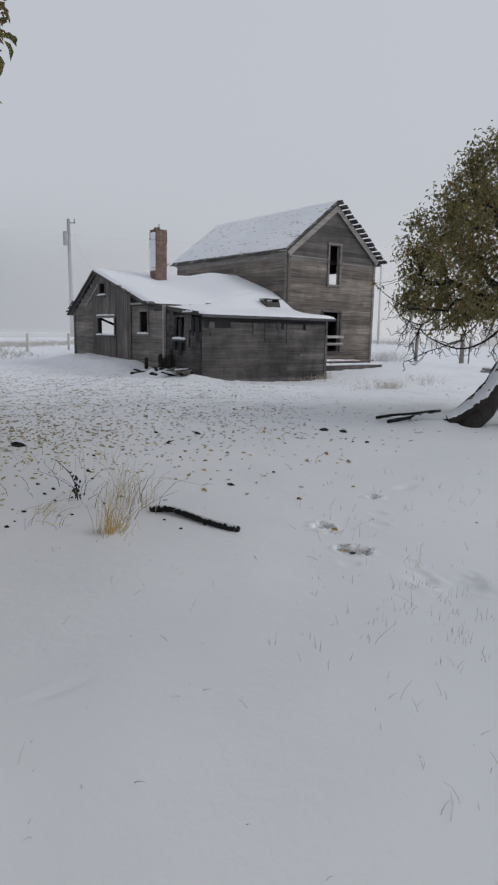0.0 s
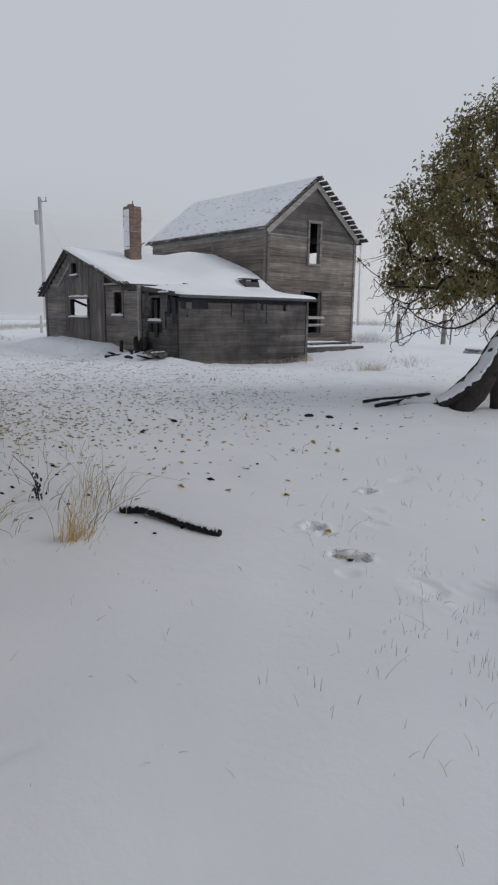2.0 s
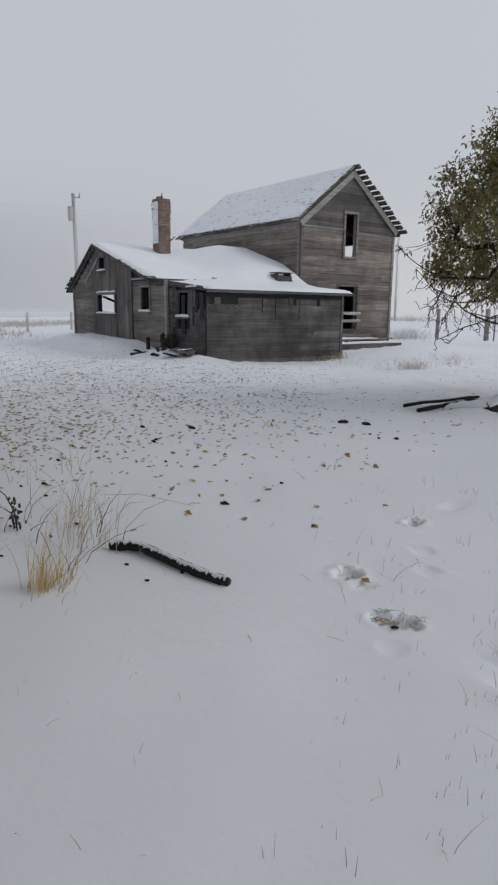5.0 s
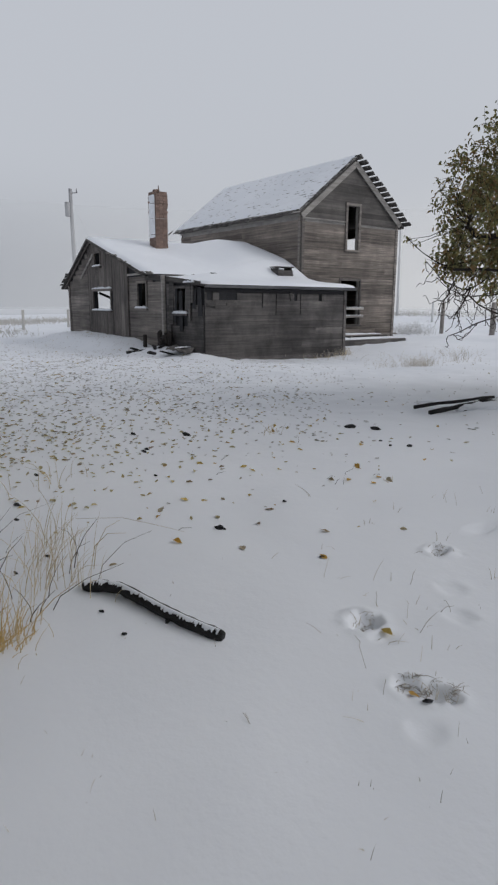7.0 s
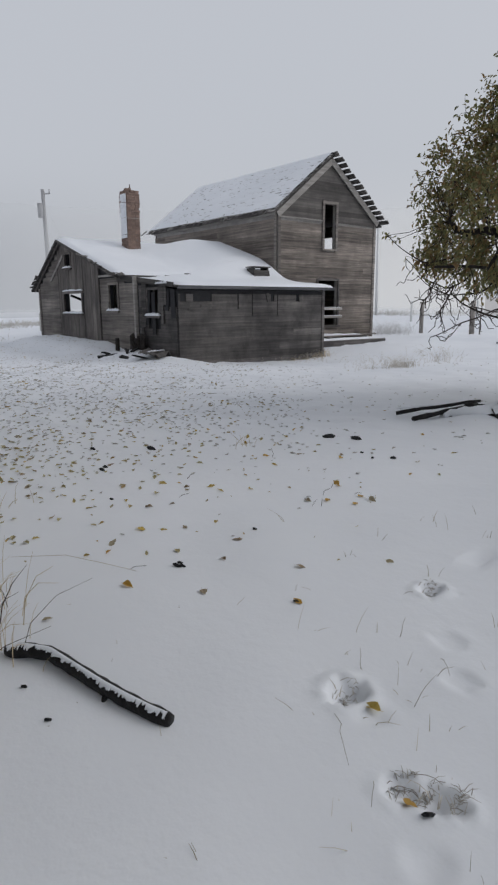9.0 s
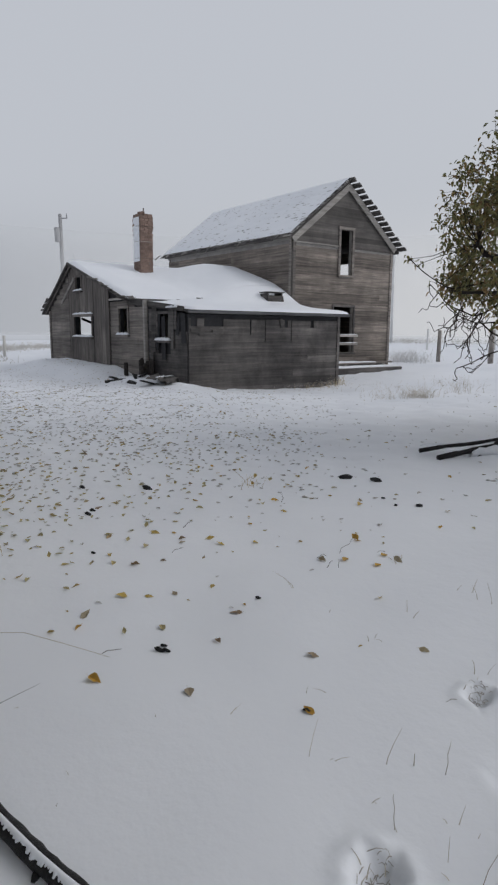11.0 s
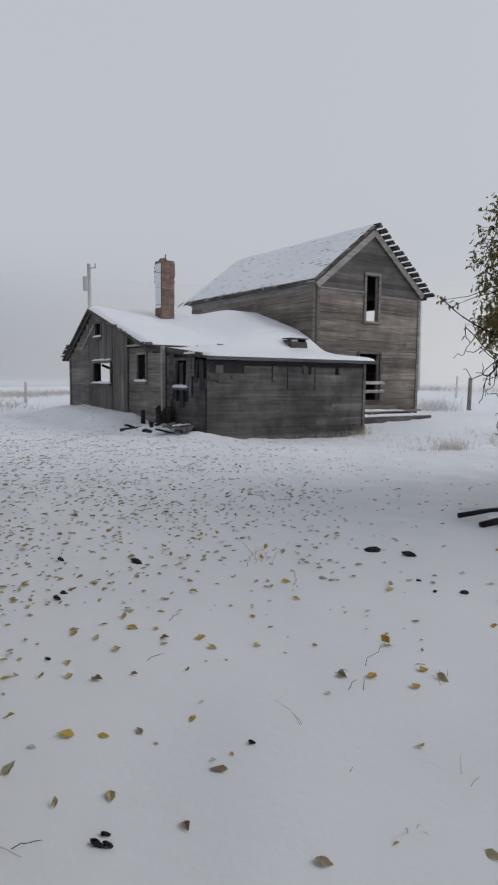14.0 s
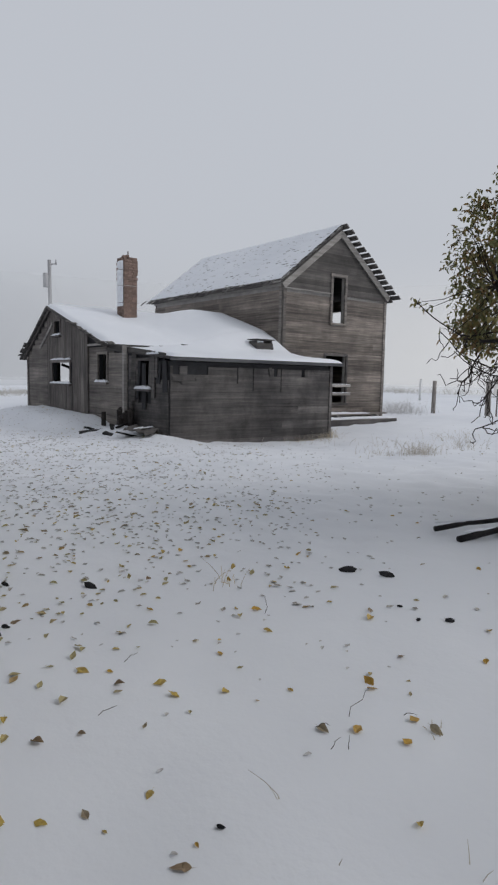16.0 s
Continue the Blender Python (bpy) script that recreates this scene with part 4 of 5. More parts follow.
ra = random.Random(5)
base_a = Vector((9.548, 8.366, -0.512))
trunk_line = [Vector((8.969, 8.841, -0.261)), Vector((9.142, 8.728, -0.171)), Vector((9.305, 8.6, -0.041)), Vector((9.469, 8.481, 0.129)), Vector((9.593, 8.393, 0.339)), Vector((9.699, 8.316, 0.629)), Vector((9.881, 8.202, 0.939)), Vector((10.159, 8.181, 1.192)), Vector((10.522, 8.332, 1.36)), place(3.9, 15.2, 1.75)]
fork_a = trunk_line[-1]
limbs_a = [(place(2.1, 16.3, 2.5), 0.09), (place(2.9, 15.2, 3.6), 0.09), (place(4.0, 16.5, 4.7), 0.1), (place(5.8, 17.0, 3.8), 0.1), (place(4.6, 14.0, 3.4), 0.09), (place(3.0, 17.8, 3.0), 0.08), (place(6.4, 15.2, 3.0), 0.09), (place(1.75, 15.6, 1.85), 0.03), (place(3.1, 14.2, 2.3), 0.04)]
tip = Vector((9.508, 11.042, 2.066))
bows = []
for p, q, sag in ((place(3.5, 15.2, 1.75), place(1.95, 15.4, 1.5), -0.42), (place(2.7, 15.2, 1.32), Vector((9.28, 10.036, 0.635)), 0.03), (place(2.6, 15.6, 1.7), place(1.75, 16.6, 1.75), -0.25), (place(2.4, 16.0, 1.8), place(1.6, 16.8, 2.0), -0.3), (place(2.9, 15.0, 1.7), place(2.0, 14.6, 1.35), -0.2), (place(3.3, 14.8, 1.7), place(2.9, 14.2, 1.2), -0.1), (place(2.2, 16.2, 2.0), tip, -0.2), (place(2.0, 16.4, 1.75), place(1.8, 16.6, 1.25), 0.0), (place(2.0, 15.5, 1.6), place(1.85, 15.8, 1.2), -0.05)):
    line = bent(p, q, sag, 10, 0.06, ra)
    bows.append((line, 0.02 if sag < -0.4 else 0.009))
    for k in range(11):
        a = ra.choice(line[2:])
        b = a + 0.35 * vrand(ra) * ra.uniform(0.4, 1.0)
        b.z -= 0.08
        bows.append((bent(a, b, -0.05, 6, 0.22, ra), 0.003))
# bare twigs under the crown
for k in range(85):
    a = place(ra.uniform(2.1, 4.2), ra.uniform(14.3, 17.2), ra.uniform(1.45, 1.85))
    b = a + Vector((ra.uniform(-0.35, 0.35), ra.uniform(-0.35, 0.35), ra.uniform(-0.4, 0.05)))
    bows.append((bent(a, b, ra.uniform(-0.14, 0.08), 7, 0.22, ra), 0.003))
sprigs_a = [(p, 78) for p in apple_points(ra, 470, 0.45)] + [(p, 70) for p in apple_points(ra, 230, 0.0)] + [(tip, 7, 0.09), (tip + Vector((0.12, -0.1, -0.06)), 8, 0.12)]
# leafy shoots that break the outline
for k in range(46):
    z = ra.uniform(1.7, 5.0)
    sprigs_a.append((place(max(1.85, 1.55 + 0.6 * (z - 2.5) + 0.25 * max(0, z - 4)) + ra.uniform(-0.25, 0.2), 16.3 + ra.uniform(-1.2, 1.2), z), ra.randint(8, 20)))
apple = build_tree("apple_tree", base_a, fork_a, limbs_a, apple_points(ra, 60, 0.2), sprigs_a, 0.074, "old leaning apple tree with dull green autumn leaves", ra, 0.25, 22, bows, 0.26, trunk_line, [0.1, 0.13, 0.16, 0.18, 0.18, 0.17, 0.16, 0.15, 0.14, 0.13])
# the foot of the leaning trunk, a root trailing along the ground, and the snow on both
keep_place(tube("root", [Vector((9.594, 8.384, 0.209)), Vector((9.432, 8.47, -0.072)), Vector((9.261, 8.565, -0.272)), Vector((9.089, 8.661, -0.452))], [0.16, 0.18, 0.17, 0.12], M_BARK, None, "dark foot of the trunk", 12), apple)
keep_place(tube("root", [Vector((9.642, 8.351, 0.289)), Vector((9.828, 8.32, -0.009)), Vector((9.964, 8.382, -0.256)), Vector((10.055, 8.409, -0.505))], [0.16, 0.13, 0.12, 0.14], M_BARK, None, "dark foot of the trunk", 10), apple)
trail = [Vector((9.205, 8.76, -0.209)), Vector((9.013, 8.893, -0.249)), Vector((8.817, 9.119, -0.278)), Vector((8.762, 9.296, -0.325)), Vector((8.737, 9.427, -0.403))]
keep_place(tube("root", trail, [0.14, 0.12, 0.09, 0.07, 0.04], M_BARK, None, "", 9), apple)


def cap_snow(line, radii_, a0, a1, ragged, label, seg=6):
    """Snow lying along a leaning stem, from angle a0 to a1 off the upright, with a ragged lower edge."""
    line, radii_ = smoothed(line, radii_, seg)
    v, f = [], []
    seg = 1
    m = len(line) - 1
    for k in range(m + 1):
        t = k / seg
        i_ = min(int(t), len(line) - 2)
        p, rr = line[i_].lerp(line[i_ + 1], t - i_), radii_[i_] + (radii_[i_ + 1] - radii_[i_]) * (t - i_)
        d = (line[min(i_ + 2, len(line) - 1)] - line[max(i_ - 1, 0)]).normalized()
        up = (Vector((0, 0, 1)) - d * d.z).normalized()
        sd = d.cross(up)
        if sd.dot(Vector((-0.55, -0.835, 0))) < 0:
            sd = -sd
        hi = a1 + ragged * (noise.noise((k * 0.35, 2, 1)) + 0.6 * noise.noise((k * 1.1, 5, 1)))
        for j in range(8):
            a = a0 + (hi - a0) * j / 7
            e = rr + (0.016 + 0.03 * noise.noise((k * 0.45, j * 0.9, 3)) + 0.02 * noise.noise((k * 1.3, j * 2.1, 6)) if 0 < j < 7 else -0.02)
            v.append(p + e * (math.sin(a) * sd + math.cos(a) * up))
    for k in range(m):
        for j in range(7):
            a = k * 8 + j
            f.append((a, a + 1, a + 9, a + 8))
    return tagged(raw("trunk_snow", v, f, M_SNOW, None, "", True), label, "snow", "", "stuff")


cap_snow(trunk_line[:7], [0.1, 0.13, 0.16, 0.18, 0.18, 0.17, 0.16], 0.1, 1.3, 0.3, "snow plastered along the leaning apple trunk")
cap_snow(trail, [0.14, 0.12, 0.09, 0.07, 0.04], -1.3, 1.6, 0.2, "snow over a trailing root")

# tree at the other side: tips hang into view, unseen crown added for shade
rb = random.Random(8)


def shade_crown_points(r, n):
    out = []
    while len(out) < n:
        v = Vector((r.uniform(-1, 1), r.uniform(-1, 1), r.uniform(-1, 1)))
        if not 0.3 < v.length < 1:
            continue
        lat, s, z = -5.2 + 6.4 * v.x, 10.0 + 11.0 * v.y, 6.2 + 5.6 * v.z
        if z < 1.0 + 0.6 * noise.noise((lat, s, 0)) or (lat > -2.0 - 0.36 * max(0, s - 1.0) and z < 2.7 + 0.4 * max(0, s)):
            continue
        out.append(place(lat, s, z))
    return out


hang = [place(q[0] + 0.26, q[1], q[2] - 0.06) for q in ((-3.42, 8.4, 4.5), (-3.36, 8.5, 4.62), (-3.5, 8.5, 4.35), (-3.56, 8.6, 4.15), (-3.62, 8.6, 3.95), (-3.7, 8.5, 4.4), (-3.74, 8.6, 4.0), (-3.7, 8.6, 3.75), (-3.71, 8.6, 3.52), (-3.6, 8.4, 4.7), (-3.8, 8.5, 4.1))]
left_limbs = [(place(-5.0, 10.3, 4.5), 0.12), (place(-6.5, 6, 5.5), 0.14), (place(-8.5, 8.5, 5.6), 0.12), (place(-4.6, 6.2, 8.2), 0.15), (place(-5.5, 11.5, 8.4), 0.13), (place(-7.5, 10.5, 6.0), 0.12), (place(-6.6, 3.8, 5.2), 0.1)]
build_tree("poplar_tree", place(-7.2, 8.4, -0.2), place(-7.0, 8.2, 2.8), left_limbs, shade_crown_points(rb, 50), [(p, 60) for p in shade_crown_points(rb, 3200)] + [(p, 30, 0.2) for p in hang], 0.13, "old tree with brown-green leaves beside the path, broad unseen crown added to shade the snow", rb, 0.3, 26, (), 0.42)

# ---- things lying in the snow ----
log_line = [Vector((2.635, 7.321, -0.39)), Vector((2.699, 7.243, -0.375)), Vector((2.764, 7.148, -0.371)), Vector((2.81, 6.955, -0.382)), Vector((2.85, 6.797, -0.393)), Vector((2.886, 6.681, -0.401)), Vector((2.927, 6.565, -0.408)), Vector((2.959, 6.484, -0.411))]
stick = empty("charred_branch", 2.817, 6.912, -0.425, "black wet curved branch lying on snow, snow along its top", "branch")
lv, lf = [], []
smooth_line = []
for k in range(41):
    t = k / 40 * (len(log_line) - 1)
    i = min(int(t), len(log_line) - 2)
    smooth_line.append(log_line[i].lerp(log_line[i + 1], t - i) - Vector((0, 0, 0.004)))
tube_into(lv, lf, smooth_line, [0.0295 * (0.8 if k in (0, 40) else 1) * (1.08 - 0.1 * k / 40) for k in range(41)], 14)
lv = [v + 0.006 * Vector((noise.noise(v * 22), noise.noise(v * 22 + Vector((9, 0, 0))), noise.noise(v * 22 + Vector((0, 9, 0))))) for v in lv]
keep_place(raw("wood", lv, lf, M_CHAR, None, "", True), stick)
keep_place(tube("knot", [Vector((2.85, 6.783, -0.402)), Vector((2.828, 6.77, -0.419)), Vector((2.818, 6.762, -0.427))], [0.016, 0.012, 0.006], M_CHAR, None, "", 7), stick)
# snow on top of it, with a toothed lower edge
cvv, cff = [], []
NB = 260
for k in range(NB + 1):
    t = 0.4 + (39.2 - 0.4) * k / NB
    i = min(int(t), 39)
    p = smooth_line[i].lerp(smooth_line[i + 1], t - i)
    d = (smooth_line[i + 1] - smooth_line[i]).normalized()
    sd = d.cross(Vector((0, 0, 1))).normalized()
    if sd.dot(Vector((-0.55, -0.835, 0))) < 0:
        sd = -sd
    tooth = 0.55 * noise.noise((k * 0.33, 3, 3)) + 0.45 * noise.noise((k * 0.09, 8, 3))
    front = 0.72 + 1.35 * tooth
    for j, a in enumerate((0.0, 0.1, 0.3, min(front - 0.08, 1.0), front)):
        a = max(a, 0.05 * j)
        rr = 0.032 + (0.004 if j in (1, 2) else 0.003 if j == 3 else -0.005)
        cvv.append(p + rr * (math.sin(a) * sd + math.cos(a) * Vector((0, 0, 1))))
for k in range(NB):
    for j in range(4):
        a = k * 5 + j
        cff.append((a, a + 1, a + 6, a + 5))
tagged(raw("branch_snow", cvv, cff, M_SNOW, None, "", True), "ragged strip of snow along the black branch", "snow", "", "stuff")


def bark_flake(x, y, r, seed, label):
    """A curled angular flake of wet bark, tipped up on the snow."""
    rk = random.Random(int(seed * 10))
    n = 9
    rim = [(r * (1.0 + 0.7 * abs(math.cos(a + 0.3)) ** 3) * rk.uniform(0.75, 1.1), a) for a in (2 * math.pi * k / n for k in range(n))]
    v, f = [], []
    for top in (1, 0):
        for q in (1.0, 0.55):
            for d, a in rim:
                u, w = d * q * math.cos(a), 0.62 * d * q * math.sin(a)
                v.append((u, w, 0.012 * top - 0.12 / r * (u * u) + 0.006 * rk.uniform(-1, 1)))
        v.append((0, 0, 0.012 * top + 0.004))
    m = 2 * n + 1
    for k in range(n):
        e = (k + 1) % n
        f += [(k, e, n + e, n + k), (n + k, n + e, 2 * n), (m + e, m + k, m + n + k, m + n + e), (m + n + e, m + n + k, m + 2 * n), (e, k, m + k, m + e)]
    ob = raw("bark_flake", v, f, M_STONE)
    ob.location = (x, y, ground_z(x, y) + r * 0.3)
    ob.rotation_euler = (rk.uniform(0.55, 0.9), rk.uniform(-0.15, 0.2), -0.58 + rk.uniform(-0.5, 0.5))
    return tagged(ob, label, "bark", "dark flakes of bark in the snow")


def clod(x, y, r, flat_, seed, label, category, mat=M_STONE):
    """A rough lump, partly sunk in the snow."""
    bm = bmesh.new()
    bmesh.ops.create_icosphere(bm, subdivisions=2, radius=1)
    for v in bm.verts:
        k = 1 + 0.45 * noise.noise(v.co * 1.6 + Vector((seed, 0, 0)))
        v.co = Vector((v.co.x * r * k * 1.2, v.co.y * r * k * 0.8, v.co.z * r * k * flat_))
    ob = part("bark_clod", bm, mat, None, "", True)
    ob.location = (x, y, ground_z(x, y) + r * flat_ * 0.35)
    ob.rotation_euler = (0.2 * math.sin(seed), 0.3 * math.cos(seed), seed)
    return tagged(ob, label, category, "dark clods in the snow")


for k, (x, y, r_) in enumerate(((6.80, 9.49, 0.075), (6.97, 9.24, 0.066), (5.05, 10.31, 0.06), (4.27, 9.82, 0.035), (4.57, 10.67, 0.035), (6.57, 8.41, 0.035), (3.96, 9.00, 0.018), (3.70, 7.64, 0.026), (3.73, 7.62, 0.02), (2.56, 10.56, 0.105), (1.01, 5.25, 0.03), (3.12, 9.57, 0.028), (2.75, 8.87, 0.03), (3.74, 7.67, 0.018), (3.95, 6.89, 0.018), (2.61, 7.04, 0.014), (2.61, 6.79, 0.014), (4.42, 7.82, 0.018), (6.41, 8.53, 0.018), (6.51, 8.75, 0.018), (4.34, 9.90, 0.03), (3.35, 5.64, 0.022))):
    bark_flake(x, y, r_ * 0.62, k * 1.7, "black wet curled flake of bark lying on snow")

rf = random.Random(33)
for k in range(16):
    bark_flake(rf.uniform(1.35, 2.75), rf.uniform(7.5, 9.4), rf.uniform(0.006, 0.014), 40 + k * 1.3, "small dark wet scrap of bark in the snow")

# a long bent stalk and short twigs on the snow
o = tube("grass_stalk", [Vector((2.978, 8.316, -0.367)), Vector((3.221, 8.099, -0.348)), Vector((3.34, 7.928, -0.365)), Vector((3.45, 7.775, -0.386)), Vector((3.53, 7.653, -0.402))], [0.0012, 0.0018, 0.0018, 0.0013, 0.0008], M_PALE, None, "", 5)
tagged(o, "long bent dry stalk lying on the snow", "stalk")
for p, q in (((3.469, 7.764, -0.393), (3.562, 7.748, -0.388)), ((5.084, 8.052, -0.365), (5.123, 8.004, -0.345)), ((5.035, 7.909, -0.378), (5.073, 7.894, -0.328)), ((5.093, 7.866, -0.378), (5.102, 7.872, -0.318)), ((5.471, 7.887, -0.363), (5.51, 7.847, -0.353)), ((5.261, 8.023, -0.363), (5.471, 8.089, -0.309)), ((4.699, 9.084, -0.361), (4.748, 9.034, -0.301)), ((4.368, 8.676, -0.363), (4.46, 8.678, -0.342)), ((5.713, 9.169, -0.347), (5.8, 9.281, -0.283))):
    o = tube("twig", bent(Vector(p) + Vector((0, 0, 0.004)), Vector(q), 0.01, 4, 0.15, ra), [0.0016, 0.0015, 0.0014, 0.0012, 0.0008], M_TWIG, None, "", 5)
    tagged(o, "short dark twig lying on the snow", "twig", "twigs on the snow")

for p, q in (((3.74, 5.99), (3.97, 6.05)), ((3.97, 6.05), (4.07, 6.04)), ((4.09, 6.12), (4.01, 6.02)), ((3.47, 6.15), (3.30, 5.92)), ((3.32, 5.83), (3.23, 5.76)), ((3.44, 5.77), (3.48, 5.68)), ((3.77, 6.29), (3.87, 6.38)), ((4.09, 6.34), (4.23, 6.42))):
    p, q = Vector((*p, ground_z(*p) + 0.006)), Vector((*q, ground_z(*q) + 0.02))
    tagged(tube("grass_stalk", bent(p, q, 0.015, 4, 0.1, ra), [0.0014, 0.0013, 0.0012, 0.001, 0.0007], M_DEBRIS, None, "", 5), "thin bent dry stalk by the footprints", "stalk", "stalks by the footprints")

# two dark poles lying by the apple tree
for p, q, w in ((Vector((8.41, 9.86, -0.299)), Vector((9.544, 9.377, -0.194)), 0.027), (Vector((8.333, 9.536, -0.326)), Vector((9.273, 9.254, -0.209)), 0.036)):
    o = tube("fallen_pole", bent(p, q, 0.01, 7, 0.02, ra), [w * (1 - 0.25 * k / 7) for k in range(8)], M_CHAR, None, "", 9)
    tagged(o, "dark wet pole lying in snow beside the apple tree", "pole", "fallen poles")
for p, q in ((Vector((8.41, 9.86, -0.254)), Vector((9.497, 9.402, -0.159))), (Vector((8.38, 9.528, -0.276)), Vector((9.226, 9.262, -0.17)))):
    snow_strip(p.x, p.y, q.x, q.y, (p.z + q.z) / 2 - 0.03, 0.05, 0.03, "snow on a fallen pole")
clod(9.09, 9.24, 0.09, 0.9, 3.0, "dark knotted stub beside the fallen poles", "stub", M_CHAR)
clod(9.45, 9.35, 0.12, 0.7, 5.0, "dark knotted stub beside the fallen poles", "stub", M_CHAR)

# rubble by the porch
sv_, sf_ = [], []
for x_, y_, h_, r_ in ((10.698, 20.961, 0.22, 0.13), (10.624, 21.156, 0.32, 0.08), (10.734, 20.784, 0.3, 0.075), (10.606, 21.014, 0.12, 0.12)):
    tube_into(sv_, sf_, [Vector((x_, y_, -0.35)), Vector((x_, y_, -0.05)), Vector((x_ + 0.01, y_, h_ - 0.08)), Vector((x_ + 0.03, y_ + 0.03, h_))], [r_ * 1.25, r_ * 1.1, r_, r_ * 0.45], 9)
sv_ = [v + 0.05 * Vector((noise.noise(v * 9), noise.noise(v * 9 + Vector((5, 0, 0))), noise.noise(v * 9 + Vector((0, 5, 0))))) for v in sv_]
stump = raw("rotten_stump", sv_, sf_, M_BARK)
tagged(stump, "dark split rotten stump at the foot of the porch post", "stump")
o = tube("short_post", [Vector((10.624, 22.121, -0.4)), Vector((10.624, 22.121, 0.15))], [0.07, 0.06], M_BARK, None, "", 8)
tagged(o, "short dark broken post by the house wall", "post")
for k, (x, y, a, L) in enumerate(((10.072, 21.494, 0.5, 0.7), (9.796, 21.05, -0.4, 0.6), (10.164, 20.607, 1.2, 0.5), (10.256, 19.729, 0.2, 0.9), (10.44, 20.696, 0.9, 0.8), (9.888, 20.167, 2.0, 0.4))):
    bm = bmesh.new()
    box(bm, (-L / 2, -0.07, -0.02), (L / 2, 0.07, 0.02))
    bmesh.ops.bevel(bm, geom=bm.edges[:], offset=0.005, segments=1, affect="EDGES")
    o = part("broken_board", bm, M_CHAR)
    o.matrix_world = Matrix.LocRotScale((x, y, ground_z(x, y) - 0.01), Euler((0.3 * math.sin(k), 0.25 * math.cos(k * 2), a)), None)
    tagged(o, "dark broken board lying in drifted snow", "board", "broken boards by the porch")
bm = bmesh.new()
bmesh.ops.create_grid(bm, x_segments=9, y_segments=7, size=0.5)
for v in bm.verts:
    v.co.z = 0.25 * (0.5 - abs(v.co.x)) + 0.12 * noise.noise(v.co * 4) + 0.05
bmesh.ops.solidify(bm, geom=bm.faces[:], thickness=0.02)
o = part("fallen_roofing", bm, M_SHINGLE)
o.matrix_world = Matrix.LocRotScale((10.486, 19.598, ground_z(10.486, 19.598) + 0.03), Euler((0.1, 0.15, 0.7)), (0.9, 0.7, 1))
tagged(o, "crumpled dark sheet of roofing on the snow", "roofing")
snow_strip(10.164, 19.468, 10.808, 19.729, ground_z(10.44, 19.555) + 0.2, 0.1, 0.04, "snow on the crumpled roofing")

# ---- fences, poles, distance ----
def post(x, y, high, r_, lean, label, mat=M_POST, group="fence posts"):
    z = ground_z(x, y)
    v, f = [], []
    tube_into(v, f, [Vector((x, y, z - 0.3)), Vector((x + lean * 0.5, y, z + high * 0.5)), Vector((x + lean, y, z + high))], [r_ * 1.05, r_, r_ * 0.95], 8)
    return tagged(raw("fence_post", v, f, mat, None, "", True), label, "fence post", group)


post(25.648, 22.46, 1.35, 0.085, 0.03, "weathered wooden fence post in snow")
post(26.713, 20.6, 1.4, 0.11, 0.0, "weathered wooden fence post in snow")
post(26.507, 20.087, 1.1, 0.03, 0.02, "thin steel fence post in snow")
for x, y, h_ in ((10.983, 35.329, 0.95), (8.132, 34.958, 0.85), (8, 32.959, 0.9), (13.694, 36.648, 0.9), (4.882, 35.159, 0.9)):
    post(x, y, h_, 0.065, 0.02, "wooden fence post in a far fence, colour paled for haze", M_HAZE_GREY)
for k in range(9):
    post(30.4 + 4 * k, 31.8 - 2 * k, 1.25, 0.07, 0.03, "fence post far off, colour paled for haze", M_HAZE_PALE, "far fence posts")


def utility_pole(x, y, top, r_, can, label, mat=M_FAR_GREY):
    e = empty("utility_pole", x, y, ground_z(x, y), label, "utility pole")
    keep_place(tube("pole", [Vector((x, y, ground_z(x, y) - 0.3)), Vector((x - 0.1, y, top))], [r_ * 1.2, r_ * 0.8], mat, None, "", 8), e)
    if can:
        keep_place(tube("transformer", [Vector((x - 0.5, y - 0.25, top - 2.25)), Vector((x - 0.5, y - 0.25, top - 2.2)), Vector((x - 0.5, y - 0.25, top - 1.15)), Vector((x - 0.5, y - 0.25, top - 1.1))], [0.16, 0.21, 0.21, 0.15], M_FAR_GREY, None, "grey transformer can", 12), e)
        keep_place(tube("crossarm", [Vector((x - 0.2, y, top - 0.35)), Vector((x + 0.42, y - 0.25, top - 0.3))], [0.05, 0.05], M_FAR_GREY, None, "", 6), e)
        keep_place(tube("insulator", [Vector((x + 0.36, y - 0.22, top - 0.3)), Vector((x + 0.36, y - 0.22, top + 0.05))], [0.06, 0.04], M_FAR_GREY, None, "", 6), e)
    return e


utility_pole(22.383, 57.358, 10.294, 0.17, True, "grey wooden utility pole with a transformer, far off in fog")
utility_pole(40.747, 38.067, 7.429, 0.09, False, "thin pole beyond the house, colour paled for haze", M_HAZE_PALE)
wire = tube("power_cable", [Vector((22.38 - 9.4 * t, 57.36 - 28.3 * t, 9.3 - 7.3 * t - 1.2 * t * (1 - t))) for t in [k / 16 for k in range(17)]], [0.005] * 17, M_FAR_GREY, None, "", 5)
tagged(wire, "sagging power cable from the pole to the house", "cable")

shed = empty("far_shed", 51, 32.5, 0.1, "low pinkish shed with snow on its roof, far off", "shed")
keep_place(slab("wall", (49.2, 31.0, -0.1), (52.9, 34.0, 1.6), M_SHED, None, "", 0.02), shed)
bm = bmesh.new()
pv = [bm.verts.new(p) for p in ((48.9, 30.7, 1.6), (53.2, 30.7, 1.6), (53.2, 34.3, 1.6), (48.9, 34.3, 1.6), (48.9, 32.5, 2.2), (53.2, 32.5, 2.2))]
